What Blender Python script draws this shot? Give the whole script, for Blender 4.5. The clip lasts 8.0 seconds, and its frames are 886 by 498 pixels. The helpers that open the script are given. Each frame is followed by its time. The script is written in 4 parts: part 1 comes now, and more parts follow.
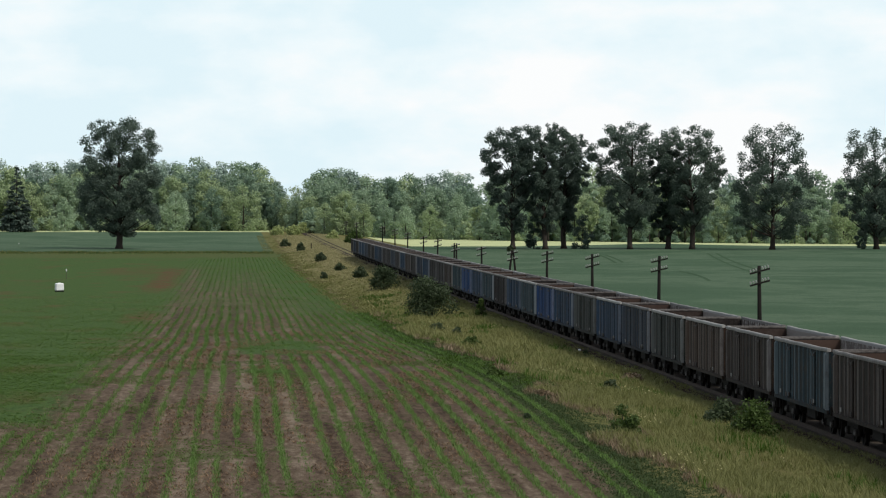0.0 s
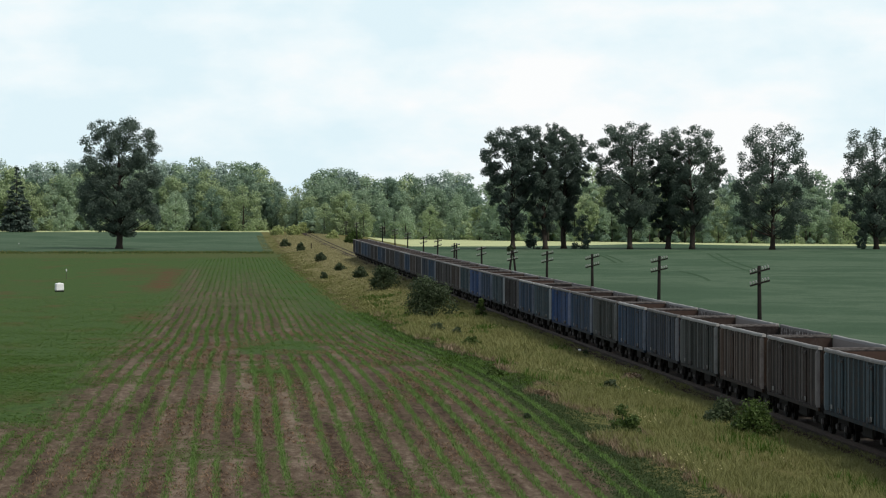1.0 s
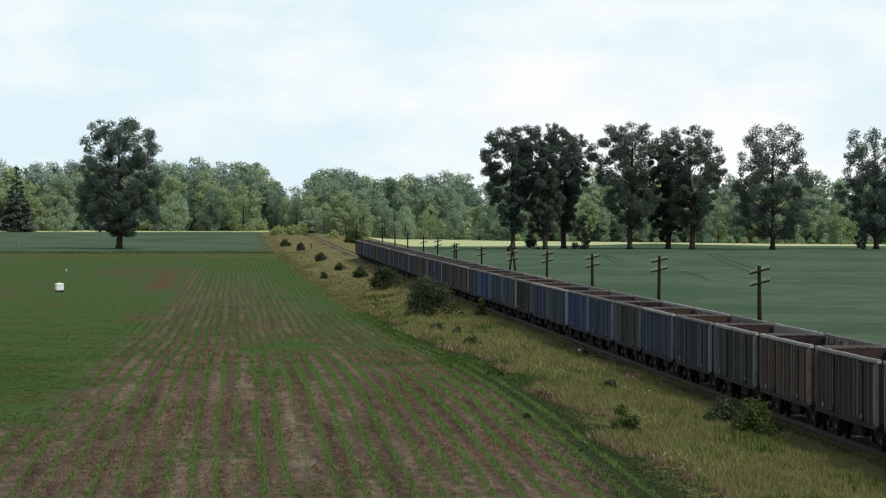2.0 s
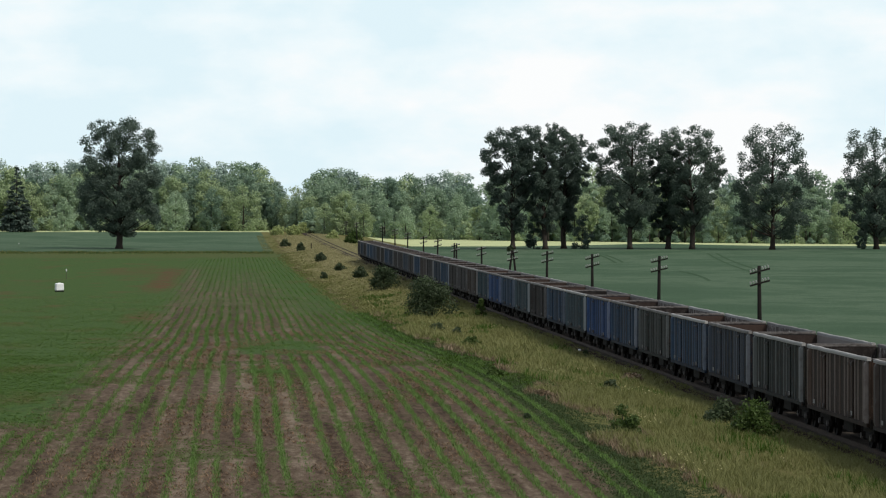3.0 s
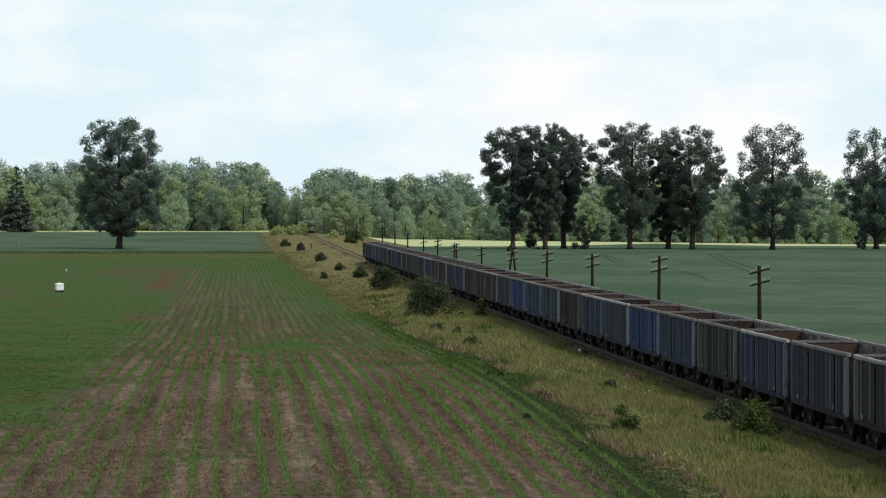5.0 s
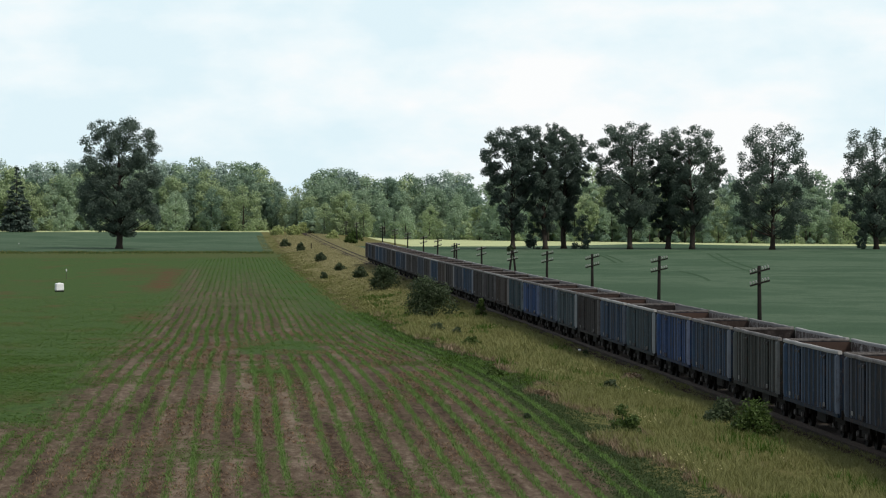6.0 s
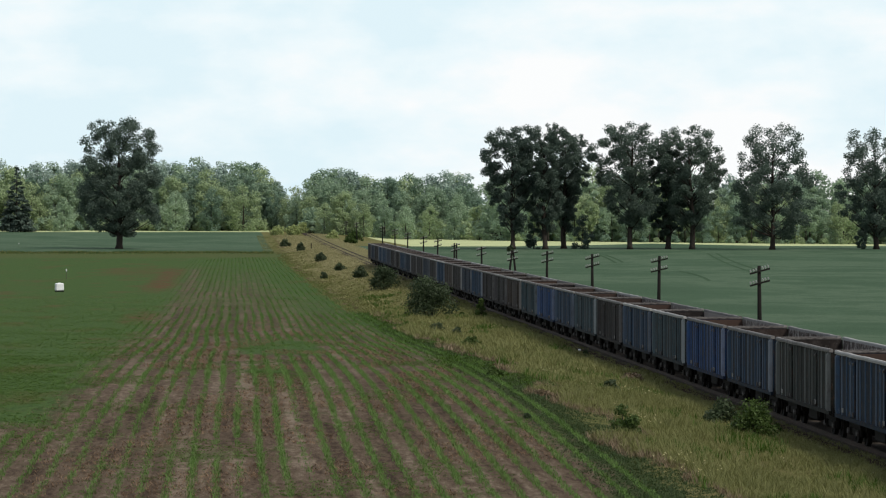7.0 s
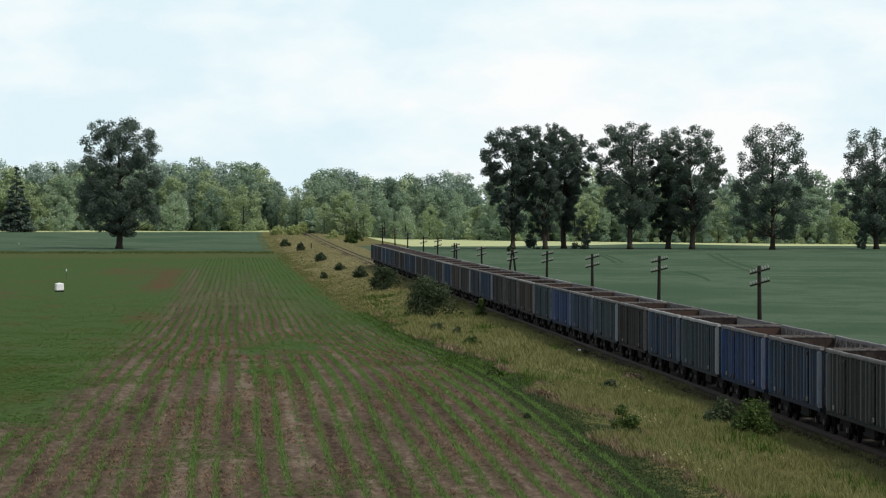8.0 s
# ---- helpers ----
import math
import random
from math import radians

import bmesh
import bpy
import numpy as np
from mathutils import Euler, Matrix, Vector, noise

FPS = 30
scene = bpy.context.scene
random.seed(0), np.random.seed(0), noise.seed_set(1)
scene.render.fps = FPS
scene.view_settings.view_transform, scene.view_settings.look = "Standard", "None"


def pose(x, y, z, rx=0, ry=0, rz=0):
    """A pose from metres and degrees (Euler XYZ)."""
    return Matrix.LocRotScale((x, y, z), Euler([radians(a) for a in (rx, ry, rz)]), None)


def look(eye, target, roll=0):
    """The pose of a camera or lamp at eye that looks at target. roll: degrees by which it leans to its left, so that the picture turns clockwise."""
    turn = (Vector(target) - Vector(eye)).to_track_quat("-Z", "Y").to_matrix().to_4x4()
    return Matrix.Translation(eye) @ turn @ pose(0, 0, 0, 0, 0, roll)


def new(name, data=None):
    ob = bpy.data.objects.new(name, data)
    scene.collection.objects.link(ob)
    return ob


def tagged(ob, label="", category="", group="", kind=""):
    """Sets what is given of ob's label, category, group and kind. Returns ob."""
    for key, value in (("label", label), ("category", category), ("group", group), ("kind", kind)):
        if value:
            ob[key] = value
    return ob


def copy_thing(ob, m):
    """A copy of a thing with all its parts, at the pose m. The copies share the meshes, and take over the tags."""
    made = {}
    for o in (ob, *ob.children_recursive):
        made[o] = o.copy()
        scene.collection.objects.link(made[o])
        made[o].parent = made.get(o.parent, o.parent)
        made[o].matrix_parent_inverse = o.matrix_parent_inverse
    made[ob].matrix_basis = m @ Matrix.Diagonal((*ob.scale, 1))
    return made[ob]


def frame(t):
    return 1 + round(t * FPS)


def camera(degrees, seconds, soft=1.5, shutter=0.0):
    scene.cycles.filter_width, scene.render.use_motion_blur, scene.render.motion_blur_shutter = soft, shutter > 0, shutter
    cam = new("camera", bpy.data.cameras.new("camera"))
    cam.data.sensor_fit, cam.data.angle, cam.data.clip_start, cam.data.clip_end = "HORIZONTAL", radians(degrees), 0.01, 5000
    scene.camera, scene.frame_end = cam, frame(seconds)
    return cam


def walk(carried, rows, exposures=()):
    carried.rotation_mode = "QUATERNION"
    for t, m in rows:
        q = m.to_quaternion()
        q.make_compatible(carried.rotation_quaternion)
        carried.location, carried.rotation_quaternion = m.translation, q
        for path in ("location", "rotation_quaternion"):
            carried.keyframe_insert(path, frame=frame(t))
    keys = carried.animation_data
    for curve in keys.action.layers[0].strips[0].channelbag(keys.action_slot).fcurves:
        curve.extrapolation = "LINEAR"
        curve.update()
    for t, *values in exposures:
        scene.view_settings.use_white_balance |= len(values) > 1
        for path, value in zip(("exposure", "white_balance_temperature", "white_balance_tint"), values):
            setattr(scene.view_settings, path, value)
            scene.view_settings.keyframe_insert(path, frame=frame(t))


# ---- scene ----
cam = camera(14.734, 8.0, soft=1.15)
EYE = Matrix.Translation((0, 0, 8.474)) @ pose(0, 0, 0, 90 - 0.564, 0, -3.481)
walk(cam, [(0.0, EYE), (8.0, EYE)])

# ---- light ----
world = bpy.data.worlds.new("sky")
scene.world = world
world.use_nodes = True
wn = world.node_tree.nodes
sky = wn.new("ShaderNodeTexSky")
sky.sky_type = 'NISHITA'
sky.sun_disc = False
SUN_EL, SUN_AZ = radians(50), radians(134)   # azimuth from +Y towards +X
sky.sun_elevation, sky.sun_rotation = SUN_EL, SUN_AZ
sky.air_density, sky.dust_density, sky.ozone_density = 1.0, 2.5, 1.0
wn["Background"].inputs["Strength"].default_value = 0.13
haze = wn.new("ShaderNodeMix")   # thin bright cloud over most of the sky
haze.data_type = 'RGBA'
haze.inputs[0].default_value = 0.6
haze.inputs[7].default_value = (4.6, 4.75, 4.8, 1)
world.node_tree.links.new(sky.outputs[0], haze.inputs[6])
world.node_tree.links.new(haze.outputs[2], wn["Background"].inputs["Color"])
sun = new("sun", bpy.data.lights.new("sun", 'SUN'))
sun.data.energy, sun.data.angle, sun.data.color = 2.4, radians(10), (1.0, 0.94, 0.84)
SUN_WAY = Vector((math.sin(SUN_AZ) * math.cos(SUN_EL), math.cos(SUN_AZ) * math.cos(SUN_EL), math.sin(SUN_EL)))
sun.matrix_world = look(SUN_WAY * 100, (0, 0, 0))
scene.view_settings.exposure = 0.0

# ---- materials ----


def material(name, rough=0.8, metal=0.0):
    m = bpy.data.materials.new(name)
    m.use_nodes = True
    b = m.node_tree.nodes["Principled BSDF"]
    b.inputs["Roughness"].default_value = rough
    b.inputs["Metallic"].default_value = metal
    b.inputs["Specular IOR Level"].default_value = 0.25
    return m, m.node_tree.nodes, m.node_tree.links, b


def ramp(nodes, stops):
    r = nodes.new("ShaderNodeValToRGB")
    e = r.color_ramp.elements
    while len(e) < len(stops):
        e.new(0.5)
    for k, (p, c) in zip(e, stops):
        k.position, k.color = p, (*c, 1)
    return r


def noise_node(nodes, links, coord, scale, detail=5, rough=0.6):
    n = nodes.new("ShaderNodeTexNoise")
    n.inputs["Scale"].default_value, n.inputs["Detail"].default_value, n.inputs["Roughness"].default_value = scale, detail, rough
    links.new(coord, n.inputs["Vector"])
    return n


def mapped(nodes, links, coord, scale):
    m = nodes.new("ShaderNodeMapping")
    m.inputs["Scale"].default_value = scale
    links.new(coord, m.inputs["Vector"])
    return m.outputs[0]


def mix(nodes, links, fac, a, b, blend='MIX'):
    m = nodes.new("ShaderNodeMix")
    m.data_type, m.blend_type = 'RGBA', blend
    for value, socket in ((fac, m.inputs[0]), (a, m.inputs[6]), (b, m.inputs[7])):
        if isinstance(value, (int, float)):
            socket.default_value = value
        elif isinstance(value, tuple):
            socket.default_value = (*value, 1)
        else:
            links.new(value, socket)
    return m.outputs[2]


def bump(nodes, links, b, height, strength, distance):
    n = nodes.new("ShaderNodeBump")
    n.inputs["Strength"].default_value, n.inputs["Distance"].default_value = strength, distance
    links.new(height, n.inputs["Height"])
    links.new(n.outputs[0], b.inputs["Normal"])


def ground_material(name, coarse, fine, big=0.02, small=1.2, stretch=(1, 1, 1), relief=0.15):
    """Soil or crop: a wide patchy noise over a fine grain."""
    m, n, l, b = material(name, 0.95)
    b.inputs["Specular IOR Level"].default_value = 0.04
    geo = n.new("ShaderNodeNewGeometry").outputs["Position"]
    wide = noise_node(n, l, mapped(n, l, geo, stretch), big, 9, 0.68)
    grain = noise_node(n, l, geo, small, 6, 0.75)
    cw, cf = ramp(n, coarse), ramp(n, fine)
    l.new(wide.outputs[0], cw.inputs[0])
    l.new(grain.outputs[0], cf.inputs[0])
    l.new(mix(n, l, 0.5, cw.outputs[0], cf.outputs[0]), b.inputs["Base Color"])
    bump(n, l, b, grain.outputs[0], 0.8, relief)
    return m


def leaf_material(name, dark, light, hue_scale=0.3, through_amount=0.35, island=0.42):
    m, n, l, b = material(name, 0.6)
    geo = n.new("ShaderNodeNewGeometry")
    info = n.new("ShaderNodeObjectInfo")
    patch = noise_node(n, l, geo.outputs["Position"], hue_scale, 3)
    wide = n.new("ShaderNodeMath")
    wide.operation = 'MULTIPLY'
    wide.inputs[1].default_value = 0.84 - island
    l.new(patch.outputs[0], wide.inputs[0])
    add = n.new("ShaderNodeMath")
    add.operation = 'MULTIPLY_ADD'
    add.inputs[1].default_value = island
    l.new(geo.outputs["Random Per Island"], add.inputs[0])
    l.new(wide.outputs[0], add.inputs[2])
    half = n.new("ShaderNodeMath")
    half.operation = 'ADD'
    l.new(add.outputs[0], half.inputs[0])
    shift = n.new("ShaderNodeMath")
    shift.operation = 'MULTIPLY'
    shift.inputs[1].default_value = 0.35
    l.new(info.outputs["Random"], shift.inputs[0])
    l.new(shift.outputs[0], half.inputs[1])
    r = ramp(n, [(0.2, dark), (1.0, light)])
    l.new(half.outputs[0], r.inputs[0])
    l.new(r.outputs[0], b.inputs["Base Color"])
    t = n.new("ShaderNodeBsdfTranslucent")
    l.new(r.outputs[0], t.inputs["Color"])
    mx = n.new("ShaderNodeMixShader")
    mx.inputs[0].default_value = through_amount
    l.new(b.outputs[0], mx.inputs[1])
    l.new(t.outputs[0], mx.inputs[2])
    l.new(mx.outputs[0], n["Material Output"].inputs[0])
    return m


def plain(name, c0, c1, scale=3.0, rough=0.8, metal=0.0, relief=0.02):
    m, n, l, b = material(name, rough, metal)
    geo = n.new("ShaderNodeTexCoord").outputs["Object"]
    g = noise_node(n, l, geo, scale, 6, 0.7)
    r = ramp(n, [(0.3, c0), (0.7, c1)])
    l.new(g.outputs[0], r.inputs[0])
    l.new(r.outputs[0], b.inputs["Base Color"])
    bump(n, l, b, g.outputs[0], 0.5, relief)
    return m


def wagon_paint(name, paint, rust=(0.050, 0.030, 0.021), wear=0.5, dust=None):
    """Old wagon paint: rust and dust run down it in streaks."""
    m, n, l, b = material(name, 0.78)
    b.inputs["Specular IOR Level"].default_value = 0.12
    geo = n.new("ShaderNodeTexCoord").outputs["Object"]
    info = n.new("ShaderNodeObjectInfo")
    off = n.new("ShaderNodeVectorMath")
    off.operation = 'MULTIPLY_ADD'
    off.inputs[1].default_value = (37, 37, 37)
    l.new(info.outputs["Random"], off.inputs[0])
    l.new(geo, off.inputs[2])
    streak = noise_node(n, l, mapped(n, l, off.outputs[0], (3, 3, 0.35)), 1.6, 5, 0.7)
    blot = noise_node(n, l, off.outputs[0], 2.2, 6, 0.75)
    r1 = ramp(n, [(0.42, (0, 0, 0)), (0.62, (wear, wear, wear))])
    r2 = ramp(n, [(0.48, (0, 0, 0)), (0.66, (wear, wear, wear))])
    l.new(streak.outputs[0], r1.inputs[0])
    l.new(blot.outputs[0], r2.inputs[0])
    tone = mix(n, l, r1.outputs[0], paint, tuple(0.30 * c + 0.006 for c in paint))
    colour = mix(n, l, r2.outputs[0], tone, rust)
    fleck = noise_node(n, l, mapped(n, l, off.outputs[0], (1, 1, 0.45)), 7.0, 4, 0.75)   # chipped paint and pale dust
    r3 = ramp(n, [(0.60, (0, 0, 0)), (0.70, (0.75, 0.75, 0.75))])
    l.new(fleck.outputs[0], r3.inputs[0])
    colour = mix(n, l, r3.outputs[0], colour, tuple(0.7 * c + 0.075 for c in paint))
    if dust:   # some pieces are paler with dust than others
        share_of = ramp(n, [(0.35, (0, 0, 0)), (0.95, (1, 1, 1))])
        l.new(info.outputs["Random"], share_of.inputs[0])
        patch = mix(n, l, blot.outputs[0], dust, tuple(0.6 * c for c in dust))
        colour = mix(n, l, share_of.outputs[0], colour, patch)
    l.new(colour, b.inputs["Base Color"])
    bump(n, l, b, blot.outputs[0], 0.3, 0.02)
    return m


M = {}


def field_material():
    """Dry soil with weeds between the maize rows, and a dense weedy stand beyond the last row."""
    m, n, l, b = material("maize_field", 0.95)
    b.inputs["Specular IOR Level"].default_value = 0.04
    geo = n.new("ShaderNodeNewGeometry").outputs["Position"]
    sep = n.new("ShaderNodeSeparateXYZ")
    l.new(geo, sep.inputs[0])
    fine = noise_node(n, l, mapped(n, l, geo, (1.0, 0.22, 1.0)), 4.0, 7, 0.8)
    clod = noise_node(n, l, mapped(n, l, geo, (1.0, 0.14, 1.0)), 1.3, 6, 0.7)
    wide = noise_node(n, l, mapped(n, l, geo, (1, 0.35, 1)), 0.16, 6, 0.65)
    strip = noise_node(n, l, mapped(n, l, geo, (2.6, 0.03, 1.0)), 0.55, 3, 0.5)
    green = noise_node(n, l, mapped(n, l, geo, (1, 0.5, 1)), 0.55, 7, 0.75)

    def math_node(op, a, c, clamp=False):
        k = n.new("ShaderNodeMath")
        k.operation, k.use_clamp = op, clamp
        for v, sock in zip((a, c), k.inputs):
            if isinstance(v, (int, float)):
                sock.default_value = v
            else:
                l.new(v, sock)
        return k.outputs[0]

    def patch(x0, x1, y0, y1, soft_x, soft_y, rag=5.0):
        """A ragged patch of the field between these lines."""
        wx = math_node('ADD', sep.outputs["X"], math_node('MULTIPLY', math_node('SUBTRACT', green.outputs[0], 0.5), rag))
        wy = math_node('ADD', sep.outputs["Y"], math_node('MULTIPLY', math_node('SUBTRACT', clod.outputs[0], 0.5), rag * 9))
        sides = [math_node('MULTIPLY', math_node('SUBTRACT', wx, x0), 1 / soft_x, True), math_node('MULTIPLY', math_node('SUBTRACT', x1, wx), 1 / soft_x, True),
                 math_node('MULTIPLY', math_node('SUBTRACT', wy, y0), 1 / soft_y, True), math_node('MULTIPLY', math_node('SUBTRACT', y1, wy), 1 / soft_y, True)]
        both = math_node('MULTIPLY', sides[0], sides[1])
        return math_node('MULTIPLY', both, math_node('MULTIPLY', sides[2], sides[3]))

    soil_a = ramp(n, [(0.43, (0.036, 0.024, 0.016)), (0.49, (0.074, 0.052, 0.036)), (0.55, (0.110, 0.082, 0.058)), (0.63, (0.190, 0.152, 0.114))])
    tone = math_node('MULTIPLY', math_node('ADD', clod.outputs[0], strip.outputs[0]), 0.27)
    grain = math_node('MULTIPLY', fine.outputs[0], 0.5)
    # bare pale lines where single rows failed to come up
    lines = None
    for x0, x1, y0, y1 in ((1.75, 2.45, 100, 195), (0.15, 0.75, 138, 200), (-0.25, 0.3, 98, 124), (-1.2, -0.55, 98, 118), (-4.9, -4.3, 130, 200), (3.2, 3.8, 128, 170)):
        one = patch(x0 - 0.2, x1 + 0.2, y0, y1, 0.35, 12, 0.9)
        lines = one if lines is None else math_node('MAXIMUM', lines, one)
    tone = math_node('ADD', tone, math_node('MULTIPLY', lines, 0.075))
    l.new(math_node('ADD', grain, tone), soil_a.inputs[0])
    weed = ramp(n, [(0.36, (0.026, 0.055, 0.014)), (0.5, (0.045, 0.084, 0.022)), (0.64, (0.074, 0.116, 0.036))])
    l.new(fine.outputs[0], weed.inputs[0])
    brown = ramp(n, [(0.54, (0, 0, 0)), (0.66, (0.6, 0.6, 0.6))])
    l.new(wide.outputs[0], brown.inputs[0])
    dense = mix(n, l, brown.outputs[0], weed.outputs[0], (0.090, 0.060, 0.028))
    bare = math_node('MAXIMUM', patch(-13.0, -7.6, 420, 640, 1.5, 40), math_node('MULTIPLY', patch(-24, -9, 545, 640, 4.0, 25), 0.6))
    bare = math_node('MAXIMUM', bare, math_node('MULTIPLY', patch(-10.5, -6.0, 290, 335, 1.2, 14), 0.8))
    bare = math_node('MAXIMUM', bare, math_node('MULTIPLY', patch(-22, -12, 212, 232, 3.0, 8), 0.45))
    dense = mix(n, l, math_node('MULTIPLY', math_node('MULTIPLY', bare, math_node('MULTIPLY', math_node('SUBTRACT', green.outputs[0], 0.40), 7.0, True)), 0.9), dense, (0.095, 0.048, 0.026))
    # weeds thicken with the distance and beyond the last row
    far = math_node('MULTIPLY', math_node('SUBTRACT', sep.outputs["Y"], 220), 0.0007, True)
    amount = math_node('ADD', math_node('MULTIPLY', green.outputs[0], 0.75), math_node('MULTIPLY', wide.outputs[0], 0.55))
    amount = math_node('ADD', amount, far)
    beside = math_node('MULTIPLY', math_node('MULTIPLY', math_node('SUBTRACT', sep.outputs["X"], 3.0), 0.12, True), math_node('MULTIPLY', math_node('SUBTRACT', sep.outputs["Y"], 140), 0.008, True))
    amount = math_node('ADD', amount, math_node('MULTIPLY', beside, 0.20))
    amount = math_node('ADD', amount, math_node('MULTIPLY', math_node('MAXIMUM', patch(-0.3, 5.8, 196, 246, 1.2, 12, 3.0), patch(0.4, 2.8, 166, 184, 0.6, 6, 2.0)), 0.45))
    amount = math_node('SUBTRACT', amount, math_node('MULTIPLY', patch(-13.0, -5.6, 420, 640, 1.5, 40), 0.3))
    patchy = ramp(n, [(0.70, (0, 0, 0)), (0.90, (1, 1, 1))])
    l.new(amount, patchy.inputs[0])
    rows = mix(n, l, patchy.outputs[0], soil_a.outputs[0], dense)
    line = math_node('ADD', sep.outputs["X"], math_node('MULTIPLY', math_node('SUBTRACT', sep.outputs["Y"], 100), 0.0004))
    strip_in = math_node('MULTIPLY', math_node('ADD', math_node('SUBTRACT', line, 11.3), math_node('MULTIPLY', math_node('SUBTRACT', green.outputs[0], 0.5), 5.0)), 0.7, True)
    rows = mix(n, l, strip_in, rows, (0.036, 0.066, 0.018))
    wob = math_node('MULTIPLY', math_node('SUBTRACT', green.outputs[0], 0.5), 7.0)
    edge_x = math_node('MULTIPLY', math_node('ADD', math_node('SUBTRACT', -6.3, sep.outputs["X"]), wob), 0.6, True)
    edge_y = math_node('MULTIPLY', math_node('ADD', math_node('SUBTRACT', sep.outputs["Y"], 127), math_node('MULTIPLY', wob, 1.6)), 0.2, True)
    out = math_node('MULTIPLY', edge_x, edge_y)
    # the olive headland at the far end
    head = math_node('MULTIPLY', math_node('SUBTRACT', math_node('ADD', sep.outputs["Y"], math_node('MULTIPLY', wob, 8.0)), 735), 0.03, True)
    field = mix(n, l, out, rows, dense)
    l.new(mix(n, l, math_node('MULTIPLY', head, 0.6), field, (0.075, 0.085, 0.032)), b.inputs["Base Color"])
    bump(n, l, b, math_node('ADD', fine.outputs[0], clod.outputs[0]), 0.6, 0.10)
    return m


M["field"] = field_material()
M["verge"] = ground_material("meadow_ground", [(0.40, (0.095, 0.105, 0.030)), (0.60, (0.190, 0.165, 0.075))],
                             [(0.38, (0.050, 0.062, 0.016)), (0.62, (0.16, 0.145, 0.065))], 0.12, 3.0)
M["crop"] = ground_material("green_cereal_crop", [(0.38, (0.038, 0.074, 0.042)), (0.47, (0.053, 0.094, 0.055)), (0.54, (0.098, 0.140, 0.092)), (0.60, (0.055, 0.096, 0.057)), (0.67, (0.100, 0.142, 0.094))],
                            [(0.38, (0.038, 0.074, 0.042)), (0.62, (0.082, 0.128, 0.078))], 0.035, 2.2, (0.9, 0.5, 1))
# far crop strip in the sun: the sunlight is mixed into its colour
M["pale"] = ground_material("sunlit_far_crop", [(0.40, (0.35, 0.41, 0.20)), (0.60, (0.50, 0.54, 0.30))],
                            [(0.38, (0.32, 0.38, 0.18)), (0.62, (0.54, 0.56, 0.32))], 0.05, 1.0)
M["pressed"] = ground_material("pressed_crop", [(0.40, (0.032, 0.066, 0.033)), (0.60, (0.050, 0.090, 0.050))], [(0.38, (0.026, 0.058, 0.028)), (0.62, (0.052, 0.092, 0.048))])
M["forest_floor"] = ground_material("forest_floor", [(0.35, (0.05, 0.06, 0.02)), (0.65, (0.09, 0.08, 0.04))],
                                    [(0.3, (0.04, 0.05, 0.02)), (0.7, (0.10, 0.10, 0.05))])
M["ballast"] = ground_material("ballast_stone", [(0.35, (0.030, 0.019, 0.013)), (0.65, (0.050, 0.032, 0.022))],
                               [(0.38, (0.010, 0.008, 0.006)), (0.62, (0.060, 0.043, 0.032))], 0.3, 9.0, relief=0.05)
# haze is put into the poplar and forest leaves, sunlight into the forest's
M["leaf_big"] = leaf_material("poplar_leaves", (0.076, 0.112, 0.096), (0.138, 0.190, 0.148), 0.3, 0.5)
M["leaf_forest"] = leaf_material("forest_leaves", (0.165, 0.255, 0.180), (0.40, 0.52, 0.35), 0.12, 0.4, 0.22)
M["leaf_bright"] = leaf_material("bright_hazed_leaves", (0.220, 0.300, 0.165), (0.43, 0.53, 0.30), 0.2, 0.4, 0.22)
# bushes at the bend: the sun on them is put into the leaf colour
M["leaf_sunny"] = leaf_material("sunlit_bush_leaves", (0.21, 0.27, 0.10), (0.42, 0.48, 0.21), 0.3, 0.4, 0.25)
M["leaf_deep"] = leaf_material("deep_green_leaves", (0.110, 0.190, 0.138), (0.29, 0.40, 0.29), 0.15, 0.4, 0.22)
M["leaf_spruce"] = leaf_material("spruce_needles", (0.036, 0.062, 0.050), (0.078, 0.112, 0.088), 0.3, 0.1)
M["leaf_bush"] = leaf_material("bush_leaves", (0.030, 0.050, 0.024), (0.072, 0.102, 0.048), 0.8, 0.35, 0.25)
M["grass_dry"] = leaf_material("bleached_grass_blades", (0.240, 0.225, 0.110), (0.40, 0.37, 0.20), 0.10, 0.35, 0.10)
M["leaf_shrub"] = leaf_material("shrub_leaves", (0.028, 0.058, 0.012), (0.085, 0.135, 0.032), 0.8)
M["leaf_edge"] = leaf_material("edge_weed_leaves", (0.030, 0.056, 0.018), (0.068, 0.102, 0.036), 0.4, 0.35, 0.25)
# back rows of the forest: distance haze is painted into this leaf colour
M["leaf_far"] = leaf_material("hazed_far_leaves", (0.23, 0.32, 0.28), (0.46, 0.57, 0.49), 0.12, 0.35, 0.22)
M["leaf_maize"] = leaf_material("maize_leaves", (0.065, 0.135, 0.026), (0.135, 0.235, 0.058), 0.5)
M["grass"] = leaf_material("dry_grass_blades", (0.108, 0.122, 0.034), (0.285, 0.285, 0.115), 0.22, 0.35, 0.13)
M["leaf_weed"] = leaf_material("weed_leaves", (0.044, 0.092, 0.010), (0.095, 0.165, 0.026), 0.6)
M["blossom"] = leaf_material("blossom_petals", (0.42, 0.38, 0.16), (0.66, 0.62, 0.40), 0.8, 0.3)
M["straw"] = leaf_material("dead_stalks", (0.11, 0.08, 0.05), (0.25, 0.19, 0.12), 0.6, 0.1)
M["stalk"] = leaf_material("dead_maize_stalks", (0.075, 0.044, 0.026), (0.26, 0.165, 0.09), 0.3, 0.1)
M["bark"] = plain("bark", (0.020, 0.017, 0.015), (0.055, 0.046, 0.038), 4.0, 0.95)
